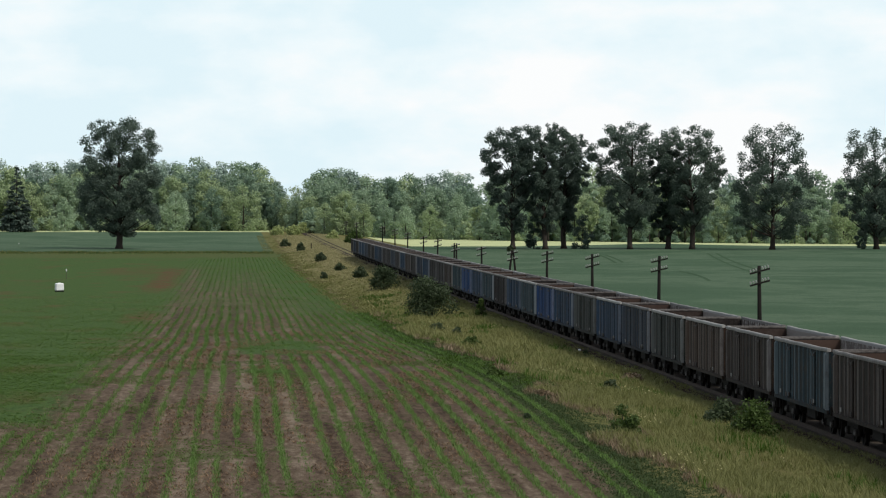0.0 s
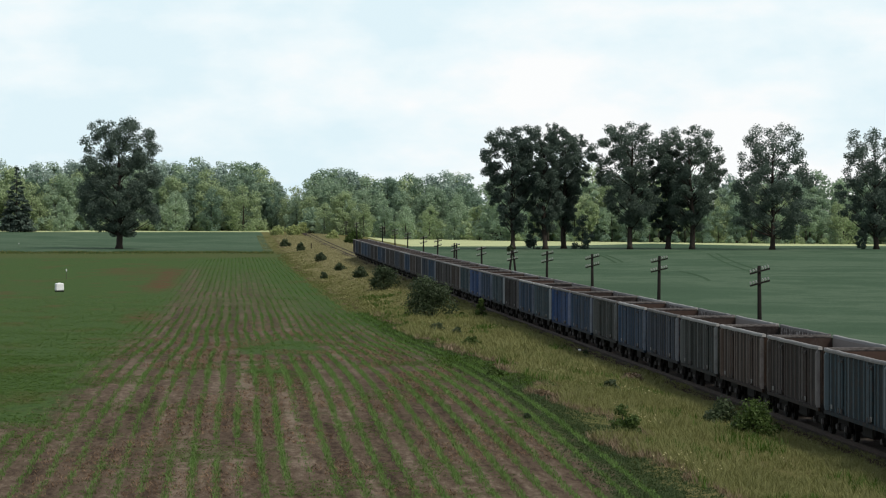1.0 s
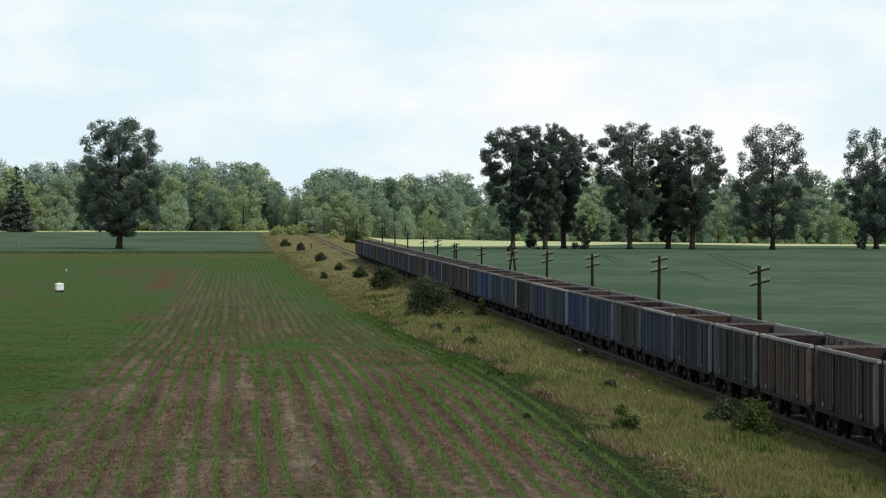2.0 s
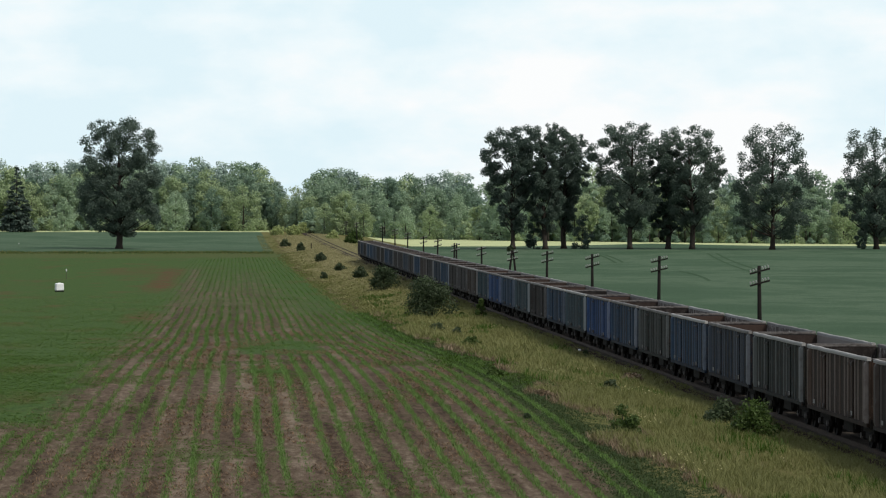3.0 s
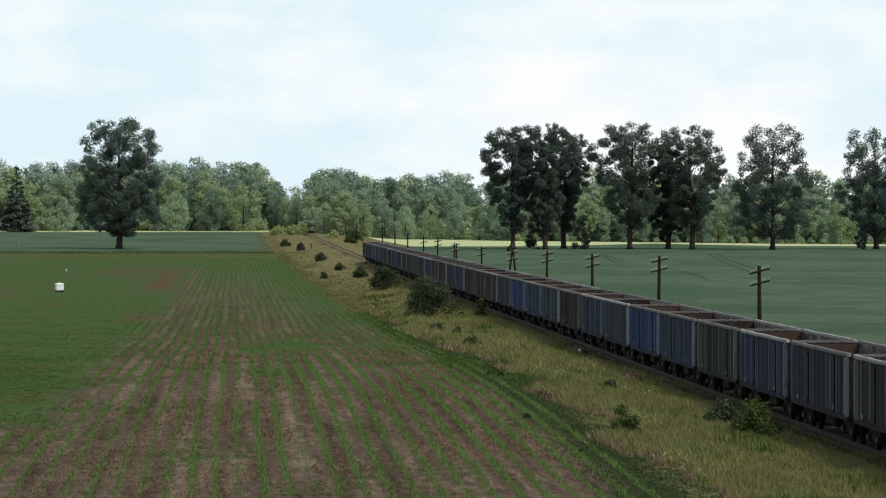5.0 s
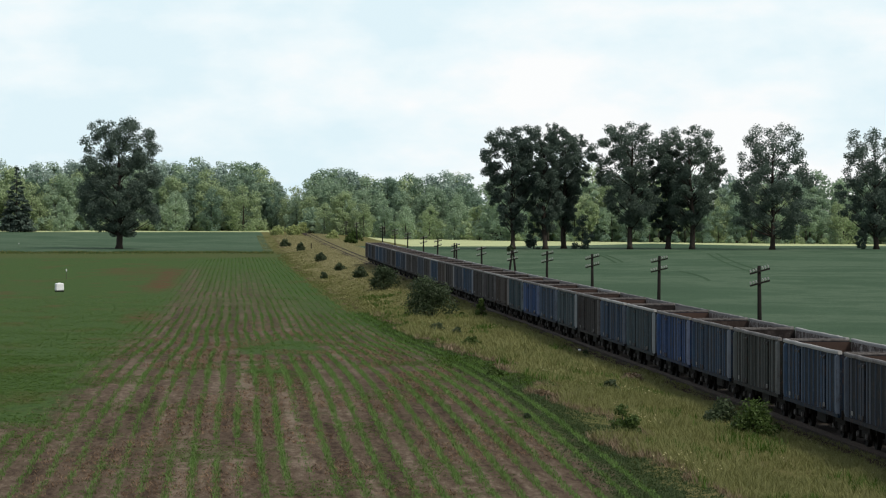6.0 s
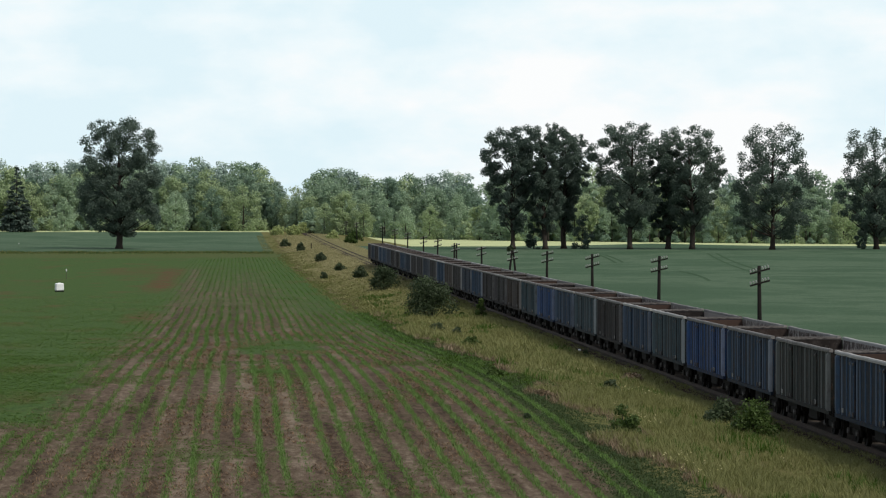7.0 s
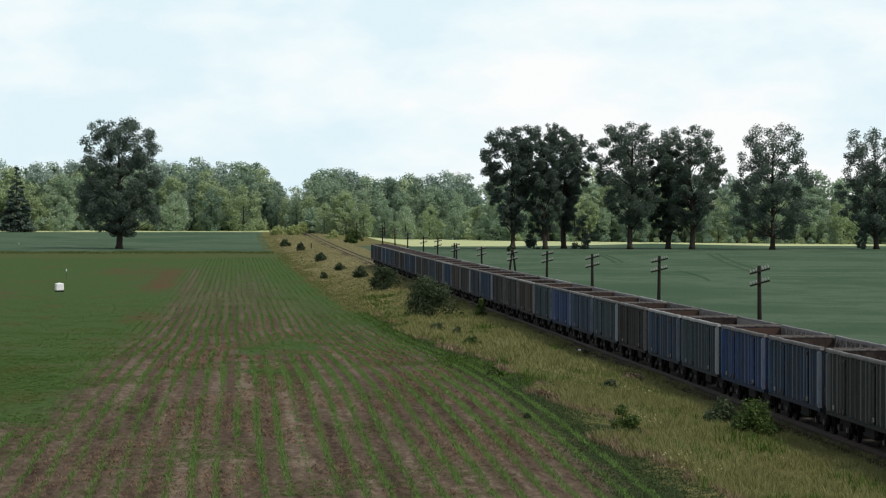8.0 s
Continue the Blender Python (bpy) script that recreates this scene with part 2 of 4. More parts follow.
M["pole_wood"] = plain("tarred_pole_wood", (0.005, 0.0045, 0.004), (0.013, 0.011, 0.0095), 6.0, 0.9)
M["porcelain"] = plain("porcelain", (0.20, 0.20, 0.195), (0.36, 0.36, 0.35), 3.0, 0.3)
M["steel"] = plain("running_gear_steel", (0.005, 0.0042, 0.0036), (0.014, 0.011, 0.009), 5.0, 0.9, 0.0)
M["rail"] = plain("rail_steel", (0.035, 0.022, 0.016), (0.075, 0.05, 0.038), 3.0, 0.75, 0.0)
M["sleeper"] = plain("sleeper_concrete", (0.06, 0.05, 0.042), (0.11, 0.095, 0.08), 4.0, 0.9)
M["white"] = plain("white_plastic", (0.72, 0.74, 0.75), (0.82, 0.83, 0.84), 1.5, 0.5)
M["plaque"] = plain("lettering_plate", (0.12, 0.12, 0.115), (0.26, 0.26, 0.25), 6.0, 0.7)
M["inside"] = wagon_paint("rusty_wagon_inside", (0.022, 0.018, 0.017), (0.065, 0.056, 0.052), 0.7, (0.085, 0.056, 0.045))
M["dusty"] = wagon_paint("dusty_wagon_inside", (0.075, 0.055, 0.047), (0.50, 0.48, 0.46), 0.9, (0.30, 0.27, 0.25))
M["grip"] = plain("worn_bare_steel", (0.030, 0.026, 0.024), (0.13, 0.12, 0.115), 4.0, 0.6)
M["rim"] = wagon_paint("dusty_wagon_rim", (0.20, 0.195, 0.19), (0.10, 0.078, 0.065), 0.6, (0.40, 0.40, 0.39))

# ---- shape of the land ----
TRACK_X = 23.93
Y_KNOTS = [-300, 60, 100, 130, 150, 165, 197, 232, 273, 348, 445, 600, 767, 850, 950, 1200, 1500, 4600]
LEFT_Z = [-.5, 0.0, .25, .60, .75, .72, .38, -.18, -.72, -1.08, -1.25, -1.20, -.85, .20, .80, 3.2, 4.0, 4.0]
RIGHT_Z = [-1, -1, -1, -1, -1, -1, -1, -1, -1, -1, -.9, -.5, .3, .75, .8, 0.2, 1.0, 4.0]


def rise(y):
    """Height of the rail's top along the line."""
    return 3.14e-6 * max(min(y, 1300) - 232, 0) ** 2


def field_edge(y):
    """Where the maize field ends beside the railway's verge."""
    return 12.4 + 0.35 * math.sin((y - 100) / 110.0) * (y < 800) - 0.0007 * max(0.0, y - 400)


def ease(a, b, v):
    k = min(max((v - a) / (b - a), 0), 1)
    return k * k * (3 - 2 * k)


def land(x, y):
    left, right = float(np.interp(y, Y_KNOTS, LEFT_Z)), float(np.interp(y, Y_KNOTS, RIGHT_Z))
    right -= 0.0105 * min(max(x - 70, 0), 140) * ease(770, 1050, y)
    right += (0.85 * math.exp(-((x - 99) / 13) ** 2) + 0.2 * ease(112, 130, x)) * ease(808, 852, y) * (1 - ease(880, 990, y))
    bed = rise(y) - 0.32
    e = field_edge(y)
    if x < TRACK_X:
        z = left + (bed - left) * (0.6 * ease(e, TRACK_X - 1.7, x) + 0.4 * min(max((x - e) / (TRACK_X - 1.7 - e), 0), 1))
        if x > e:
            z += (0.14 * noise.noise((x * 0.35, y * 0.10, 0)) + 0.08 * noise.noise((x * 0.9, y * 0.35, 4))) * ease(e, e + 2, x) * (1 - ease(TRACK_X - 3.9, TRACK_X - 1.7, x))
    else:
        z = bed + (right - bed) * ease(TRACK_X + 2.3, TRACK_X + 8.0 + max(0, y - 700) * 0.06, x)
    return z


def link_mesh(name, verts, faces, mats, parent=None, label="", indices=None, smooth=False):
    me = bpy.data.meshes.new(name)
    me.from_pydata(verts, [], faces)
    for m in (mats if isinstance(mats, (list, tuple)) else [mats]):
        me.materials.append(m)
    if indices is not None:
        me.polygons.foreach_set("material_index", np.asarray(indices, np.int32))
    if smooth:
        me.polygons.foreach_set("use_smooth", np.ones(len(me.polygons), bool))
    me.update()
    ob = new(name, me)
    ob.parent = parent
    return tagged(ob, label) if label else ob


def part(name, bm, mat, parent=None, label="", smooth=False):
    """One mesh object of a bmesh, under its thing."""
    me = bpy.data.meshes.new(name)
    bm.to_mesh(me)
    bm.free()
    me.materials.append(mat)
    if smooth:
        me.polygons.foreach_set("use_smooth", np.ones(len(me.polygons), bool))
    ob = new(name, me)
    ob.parent = parent
    return tagged(ob, label) if label else ob


def share(name, me, parent, m, label=""):
    """Another object on a mesh that is made already."""
    ob = new(name, me)
    ob.parent = parent
    ob.matrix_basis = m
    return tagged(ob, label) if label else ob


def add_box(bm, x0, x1, y0, y1, z0, z1, bevel=0.0):
    made = bmesh.ops.create_cube(bm, size=1.0, matrix=Matrix.Translation(((x0 + x1) / 2, (y0 + y1) / 2, (z0 + z1) / 2)) @ Matrix.Diagonal((x1 - x0, y1 - y0, z1 - z0, 1)))
    if bevel:
        edges = {e for v in made["verts"] for e in v.link_edges}
        bmesh.ops.bevel(bm, geom=list(edges), offset=bevel, segments=1, affect='EDGES')
    return made


def add_tube(bm, points, radii, sides=7):
    """A tapered limb along the points."""
    rings = []
    for i, p in enumerate(points):
        a, c = points[max(i - 1, 0)], points[min(i + 1, len(points) - 1)]
        turn = (Vector(c) - Vector(a)).to_track_quat('Z', 'Y').to_matrix()
        rings.append([bm.verts.new(Vector(p) + turn @ Vector((math.cos(k * math.tau / sides) * radii[i], math.sin(k * math.tau / sides) * radii[i], 0))) for k in range(sides)])
    for r0, r1 in zip(rings, rings[1:]):
        for k in range(sides):
            bm.faces.new((r0[k], r0[(k + 1) % sides], r1[(k + 1) % sides], r1[k]))
    bm.faces.new(rings[-1])
    bm.faces.new(rings[0][::-1])


def ground():
    ys = sorted({-300, -100, 0, *range(60, 460, 4), *range(460, 900, 10), *range(900, 1300, 20), 1300, 1400, 1600, 2000, 3000, 4600})
    # columns: u < 0 before the field's edge, 0..1 across the verge, then behind the line
    cols = [("f", v) for v in (-4000, -1500, -600, -300, -200, -150, -110, -80, -60, -45, -32, -25, -20, -15, -10, -6, -3, -1, 0)]
    cols += [("v", v / 14) for v in range(1, 14)]
    cols += [("t", v) for v in (-1.7, 2.3, 4, 5, 6, 7, 8, 10, 14, 20, 30, 45, 60, 80, 110, 150, 200, 280, 400, 700, 1600, 4000)]
    verts, faces, kinds = [], [], []
    for y in ys:
        e = field_edge(y)
        for c, v in cols:
            x = e + v if c == "f" else e + (TRACK_X - 1.7 - e) * v if c == "v" else TRACK_X + v
            verts.append((x, y, land(x, y)))
    w = len(cols)
    for j in range(len(ys) - 1):
        yc = (ys[j] + ys[j + 1]) / 2
        for i in range(w - 1):
            faces.append((j * w + i, j * w + i + 1, (j + 1) * w + i + 1, (j + 1) * w + i))
            xc = (verts[j * w + i][0] + verts[j * w + i + 1][0]) / 2
            c = cols[i + 1][0]
            if yc > 1215:
                k = 5
            elif c == "f":
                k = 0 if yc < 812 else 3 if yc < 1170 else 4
                if yc < 1170 and yc > 805 and xc > 8:
                    k = 2
            elif c == "v" or (c == "t" and cols[i + 1][1] <= 6):
                k = 2
            else:
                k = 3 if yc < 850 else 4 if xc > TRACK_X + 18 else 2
            kinds.append(k)
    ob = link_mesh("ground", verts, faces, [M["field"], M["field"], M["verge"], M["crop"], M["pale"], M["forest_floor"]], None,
                   "flat farmland of maize rows, meadow verge and green crops", kinds, True)
    tagged(ob, category="ground", kind="structure")


def track():
    """Ballast bed, sleepers and two rails along the line."""
    ys = [-100, 0, *range(60, 1300, 12)]
    prof = [(-1.85, -0.42), (-1.32, -0.20), (1.55, -0.20), (3.2, -0.62)]
    verts = [(TRACK_X + a, y, rise(y) + b) for y in ys for a, b in prof]
    faces = [(j * 4 + i, j * 4 + i + 1, j * 4 + i + 5, j * 4 + i + 4) for j in range(len(ys) - 1) for i in range(3)]
    bed = link_mesh("railway_bed", verts, faces, M["ballast"], None, "brown ballast bed of the single railway line", smooth=True)
    tagged(bed, category="railway track", kind="structure")
    for side in (-0.75, 0.75):
        prof = [(-0.07, -0.17), (-0.07, -0.15), (-0.012, -0.13), (-0.012, -0.04), (-0.036, -0.03), (-0.036, 0), (0.036, 0), (0.036, -0.03), (0.012, -0.04), (0.012, -0.13), (0.07, -0.15), (0.07, -0.17)]
        n = len(prof)
        verts = [(TRACK_X + side + a, y, rise(y) + b) for y in ys for a, b in prof]
        faces = [(j * n + i, j * n + (i + 1) % n, (j + 1) * n + (i + 1) % n, (j + 1) * n + i) for j in range(len(ys) - 1) for i in range(n)]
        tagged(link_mesh("rail", verts, faces, M["rail"], bed), "steel running rail with a brown side")
    me = bpy.data.meshes.new("sleeper")
    bm = bmesh.new()
    add_box(bm, -1.28, 1.28, -0.13, 0.13, -0.30, -0.172, 0.02)
    bm.to_mesh(me)
    bm.free()
    me.materials.append(M["sleeper"])
    for i in range(280):
        y = 560 + i * 0.62
        share("sleeper", me, bed, pose(TRACK_X, y, rise(y)))
    verts, faces = [], []
    for y in [*np.arange(60, 559.8, 0.62), *np.arange(734, 1280, 0.62)]:
        k = len(verts)
        z = rise(y)
        verts += [(TRACK_X + a, y + b, z + c) for a in (-1.28, 1.28) for b in (-0.13, 0.13) for c in (-0.30, -0.172)]
        faces += [(k + a, k + b, k + c, k + d) for a, b, c, d in ((0, 1, 3, 2), (4, 6, 7, 5), (0, 4, 5, 1), (2, 3, 7, 6), (1, 5, 7, 3))]
    tagged(link_mesh("sleepers", verts, faces, M["sleeper"], bed), kind="stuff")


# ---- foliage ----


def leaf_cloud(rng, lobes, count, size, flat=0.0, outward=1.1, airy=0.0):
    """Folded leaf clumps scattered through the lobes (x, y, z, rx, ry, rz)."""
    lobes = np.array(lobes, float)
    weight = lobes[:, 3] * lobes[:, 4] * lobes[:, 5]
    weight = weight ** 0.75 * (1 - airy * (lobes[:, 2] - lobes[:, 2].min()) / np.ptp(lobes[:, 2]))
    pick = rng.choice(len(lobes), count, p=weight / weight.sum())
    way = rng.normal(size=(count, 3))
    way /= np.linalg.norm(way, axis=1)[:, None]
    reach = rng.uniform(0.1, 1.0, count) ** 0.5 * rng.uniform(0.85, 1.15, count)
    mid = lobes[pick, :3] + way * reach[:, None] * lobes[pick, 3:]
    c = way * outward + rng.normal(size=(count, 3)) * 0.75 + np.array((0, 0, 0.35 + 2 * flat))
    c /= np.linalg.norm(c, axis=1)[:, None]
    a = np.cross(c, rng.normal(size=(count, 3)))
    a /= np.linalg.norm(a, axis=1)[:, None]
    b = np.cross(a, c)
    s = (size * rng.uniform(0.55, 1.35, count))[:, None]
    v = np.stack([mid - a * s, mid + b * s * 0.55 + c * s * 0.2, mid + a * s, mid - b * s * 0.55 + c * s * 0.2], 1).reshape(-1, 3)
    return v


def cloud_mesh(name, verts, mat, parent, label=""):
    n = len(verts) // 4
    me = bpy.data.meshes.new(name)
    me.vertices.add(n * 4)
    me.vertices.foreach_set("co", np.asarray(verts, np.float32).ravel())
    me.loops.add(n * 4)
    me.loops.foreach_set("vertex_index", np.arange(n * 4, dtype=np.int32))
    me.polygons.add(n)
    me.polygons.foreach_set("loop_start", np.arange(0, n * 4, 4, dtype=np.int32))
    me.update(calc_edges=True)
    me.materials.append(mat)
    ob = new(name, me)
    ob.parent = parent
    return tagged(ob, label) if label else ob


def broad_tree(seed, height, width, profile, leaves, size, mat, label, trunk_r=0.45, lobes=26, name="tree", fine=0.13, limbs=200, outward=0.8, airy=0.0):
    """Tapered trunk, limbs to each foliage lobe, leaf clumps with gaps between them. profile: (height, half width) as shares."""
    rng = np.random.default_rng(seed)
    root = new(name)
    bm = bmesh.new()
    lean = rng.normal(0, 0.015, 2)
    pts = [Vector((lean[0] * h * height + 0.25 * math.sin(h * 5 + seed) * min(1, h * 8), lean[1] * h * height, h * height)) for h in (0, 0.03, 0.15, 0.3, 0.45, 0.6, 0.75, 0.9)]
    add_tube(bm, pts, [trunk_r * k for k in (1.5, 1.1, 1.0, 0.85, 0.65, 0.45, 0.28, 0.08)], 8)
    spots = []
    hs, ws = [q[0] for q in profile], [q[1] for q in profile]
    area = np.cumsum(np.interp(np.linspace(hs[0], 0.985, 200), hs, ws) ** 1.5 + 0.03)
    for i in range(lobes):
        h = float(np.interp((i + rng.uniform(0, 1)) / lobes, area / area[-1], np.linspace(hs[0], 0.985, 200)))
        wide = float(np.interp(h, hs, ws))
        ang = i * 2.4 + rng.uniform(-0.6, 0.6)
        far = max(0.0, width / 2 * wide * rng.uniform(0.05, 1.0) ** 0.45 - width * fine * 0.6)
        r = width * fine * rng.uniform(0.6, 1.25)
        x, y = math.cos(ang) * far, math.sin(ang) * far
        z = h * height - r * 0.6
        spots.append((x, y, z, r * rng.uniform(0.9, 1.3), r * rng.uniform(0.9, 1.3), r * rng.uniform(0.7, 1.05)))
        if i % max(1, lobes // limbs):
            continue
        h0 = max(0.10, h - 0.12 - 0.25 * far / width)
        p0 = Vector((lean[0] * h0 * height, lean[1] * h0 * height, h0 * height))
        p2 = Vector((x, y, z))
        p1 = p0.lerp(p2, 0.5) + Vector((0, 0, -0.02 * height * rng.uniform(0, 1)))
        r0 = trunk_r * 0.30 * (1.1 - h0)
        add_tube(bm, [p0, p1, p2], [r0, r0 * 0.6, r0 * 0.15], 5)
    part("trunk", bm, M["bark"], root, smooth=True)
    cloud_mesh("crown", leaf_cloud(rng, spots, leaves, size, 0.0, outward, airy), mat, root)
    return tagged(root, label, "tree")


def spruce_tree(seed, height, width, leaves, label):
    rng = np.random.default_rng(seed)
    root = new("spruce_tree")
    bm = bmesh.new()
    add_tube(bm, [(0, 0, 0), (0, 0, height * 0.5), (0, 0, height * 0.98)], [0.3, 0.18, 0.03], 7)
    spots = []
    for i in range(60):
        k = (i + rng.uniform(0, 1)) / 60
        z = height * (0.06 + 0.93 * k)
        far = width / 2 * (1 - k) ** 0.85 * rng.uniform(0.45, 0.9)
        ang = i * 2.4
        r = max(0.35, width * 0.17 * (1 - k))
        spots.append((math.cos(ang) * far, math.sin(ang) * far, z - far * 0.25, r * 1.2, r * 1.2, r * 0.5))
    part("trunk", bm, M["bark"], root, smooth=True)
    cloud_mesh("crown", leaf_cloud(rng, spots, leaves, 0.5, 0.6), M["leaf_spruce"], root)
    return tagged(root, label, "tree")


def bush(seed, width, height, leaves, size, mat, label, lobes=14):
    rng = np.random.default_rng(seed)
    root = new("bush")
    bm = bmesh.new()
    spots = []
    for i in range(lobes):
        u = (i + 0.5) / lobes
        ang, far = i * 2.4 + rng.uniform(-.3, .3), width / 2 * u ** 0.5 * 0.74
        r = min(width, height * 1.2) * rng.uniform(0.17, 0.25)
        z = height * (0.16 + 0.66 * (1 - u ** 1.6) * rng.uniform(0.25, 1.0))
        x, y = math.cos(ang) * far, math.sin(ang) * far
        spots.append((x, y, z, r * 1.1, r * 1.1, r))
        add_tube(bm, [(x * 0.15, y * 0.15, -0.05), (x * 0.6, y * 0.6, z * 0.6), (x, y, z)], [0.035, 0.025, 0.008], 4)
    part("stem", bm, M["bark"], root)
    cloud_mesh("foliage", leaf_cloud(rng, spots, leaves, size), mat, root)
    return tagged(root, label, "bush")


def at(ob, x, y, turn=0.0, size=1.0):
    ob.matrix_basis = pose(x, y, land(x, y) - 0.03, 0, 0, turn) @ Matrix.Diagonal((size, size, size, 1))
    return ob


# ---- the train ----
PITCH, HEAD, SPEED = 14.04, 254.654, 12.0935   # wagon spacing, a coupling at the start, metres a second
PAINTS = {
    "bright": ((0.010, 0.043, 0.130), "bright blue"),
    "blue": ((0.016, 0.040, 0.076), "faded dark blue"),
    "navy": ((0.018, 0.029, 0.046), "grimy navy blue"),
    "teal": ((0.026, 0.050, 0.062), "weathered blue-green"),
    "green": ((0.027, 0.034, 0.031), "grimy dark green"),
    "brown": ((0.040, 0.031, 0.026), "dusty brown"),
    "rust": ((0.060, 0.040, 0.029), "rusty brown"),
    "black": ((0.022, 0.020, 0.020), "sooty dark grey"),
}
ORDER = ("brown brown teal brown rust green navy blue green blue bright teal blue black teal blue bright teal brown black "
         "black blue navy black brown blue black navy black black navy blue black black navy blue blue black navy black").split()
FIRST = -11


def box_mesh(name, x0, x1, y0, y1, z0, z1, mat, bevel=0.0):
    bm = bmesh.new()
    add_box(bm, x0, x1, y0, y1, z0, z1, bevel)
    me = bpy.data.meshes.new(name)
    bm.to_mesh(me)
    bm.free()
    me.materials.append(mat)
    return me


GEAR = {}


def wheelset_mesh():
    bm = bmesh.new()
    turn = Matrix.Rotation(radians(90), 4, 'Y')
    for x in (-0.75, 0.75):
        out = 1 if x > 0 else -1
        for r, a, h in ((0.46, x, 0.13), (0.49, x - out * 0.07, 0.03), (0.20, x + out * 0.05, 0.12)):
            bmesh.ops.create_cone(bm, cap_ends=True, segments=20, radius1=r, radius2=r, depth=h, matrix=Matrix.Translation((a, 0, 0)) @ turn)
        for k in range(4):
            m = Matrix.Rotation(k * math.pi / 2, 4, 'X')
            bmesh.ops.create_cube(bm, size=1, matrix=m @ Matrix.Translation((x + out * 0.075, 0.29, 0)) @ Matrix.Diagonal((0.03, 0.2, 0.05, 1)))
    bmesh.ops.create_cone(bm, cap_ends=True, segments=10, radius1=0.08, radius2=0.08, depth=2.1, matrix=turn)
    me = bpy.data.meshes.new("wheelset")
    bm.to_mesh(me)
    bm.free()
    me.materials.append(M["steel"])
    return me


def bogie_mesh():
    bm = bmesh.new()
    for side in (-1, 1):
        x = side * 1.0
        add_box(bm, x - 0.07, x + 0.07, -1.15, 1.15, 0.62, 0.80, 0.02)
        add_box(bm, x - 0.06, x + 0.06, -0.55, 0.55, 0.36, 0.62, 0.03)
        for y in (-0.9, 0.9):
            add_box(bm, x - 0.10, x + 0.12, y - 0.16, y + 0.16, 0.32, 0.64, 0.03)
            for d in (-0.24, 0.24):
                bmesh.ops.create_cone(bm, cap_ends=True, segments=8, radius1=0.07, radius2=0.07, depth=0.26, matrix=Matrix.Translation((x, y + d, 0.5)))
    add_box(bm, -1.0, 1.0, -0.22, 0.22, 0.5, 0.85, 0.03)
    me = bpy.data.meshes.new("bogie")
    bm.to_mesh(me)
    bm.free()
    me.materials.append(M["steel"])
    return me


def underframe_mesh():
    bm = bmesh.new()
    for x in (-1.15, -0.35, 0.35, 1.15):
        add_box(bm, x - 0.07, x + 0.07, -6.35, 6.35, 0.90, 1.16)
    for y in (-6.4, 6.4):
        add_box(bm, -1.35, 1.35, y - 0.08, y + 0.08, 0.85, 1.2, 0.02)
    add_box(bm, -1.1, -0.45, -1.6, 0.4, 0.42, 0.9, 0.05)
    add_box(bm, 0.45, 1.1, 0.9, 2.3, 0.45, 0.9, 0.05)
    for y in (-2.6, 1.5, 2.7):
        add_box(bm, -1.2, 1.2, y - 0.06, y + 0.06, 0.62, 0.95)
    bmesh.ops.create_cone(bm, cap_ends=True, segments=14, radius1=0.2, radius2=0.2, depth=1.1, matrix=Matrix.Translation((0.5, 0.6, 0.68)) @ Matrix.Rotation(radians(90), 4, 'X'))
    me = bpy.data.meshes.new("underframe")
    bm.to_mesh(me)
    bm.free()
    me.materials.append(M["steel"])
    return me


def buffer_mesh():
    bm = bmesh.new()
    turn = Matrix.Rotation(radians(90), 4, 'X')
    bmesh.ops.create_cone(bm, cap_ends=True, segments=12, radius1=0.10, radius2=0.10, depth=0.5, matrix=Matrix.Translation((0, 0.25, 0)) @ turn)
    bmesh.ops.create_cone(bm, cap_ends=True, segments=16, radius1=0.23, radius2=0.21, depth=0.05, matrix=Matrix.Translation((0, 0.515, 0)) @ turn)
    me = bpy.data.meshes.new("buffer")
    bm.to_mesh(me)
    bm.free()
    me.materials.append(M["steel"])
    return me


def cap_mesh():
    """An axle-box cover; its paler colour stands for the glint on the running gear."""
    bm = bmesh.new()
    turn = Matrix.Rotation(radians(90), 4, 'Y')
    bmesh.ops.create_cone(bm, cap_ends=True, segments=10, radius1=0.11, radius2=0.13, depth=0.06, matrix=turn)
    me = bpy.data.meshes.new("axle_cover")
    bm.to_mesh(me)
    bm.free()
    me.materials.append(M["grip"])
    return me


def post_mesh(name, wide, deep, mat, z0=1.05, z1=3.26):
    """A pressed side post, tapered towards its foot and chamfered."""
    bm = bmesh.new()
    ring = []
    for z, d in ((z0, deep * 0.7), (z0 + 0.15, deep), (z1 - 0.1, deep), (z1, deep * 0.55)):
        ring.append([bm.verts.new((-dx, y, z)) for dx, y in ((0, -wide / 2), (d, -wide * 0.3), (d, wide * 0.3), (0, wide / 2))])
    for a, b in zip(ring, ring[1:]):
        for k in range(3):
            bm.faces.new((a[k], b[k], b[k + 1], a[k + 1]))
    bm.faces.new(ring[0])
    bm.faces.new(ring[-1][::-1])
    bmesh.ops.recalc_face_normals(bm, faces=bm.faces)
    me = bpy.data.meshes.new(name)
    bm.to_mesh(me)
    bm.free()
    me.materials.append(mat)
    return me


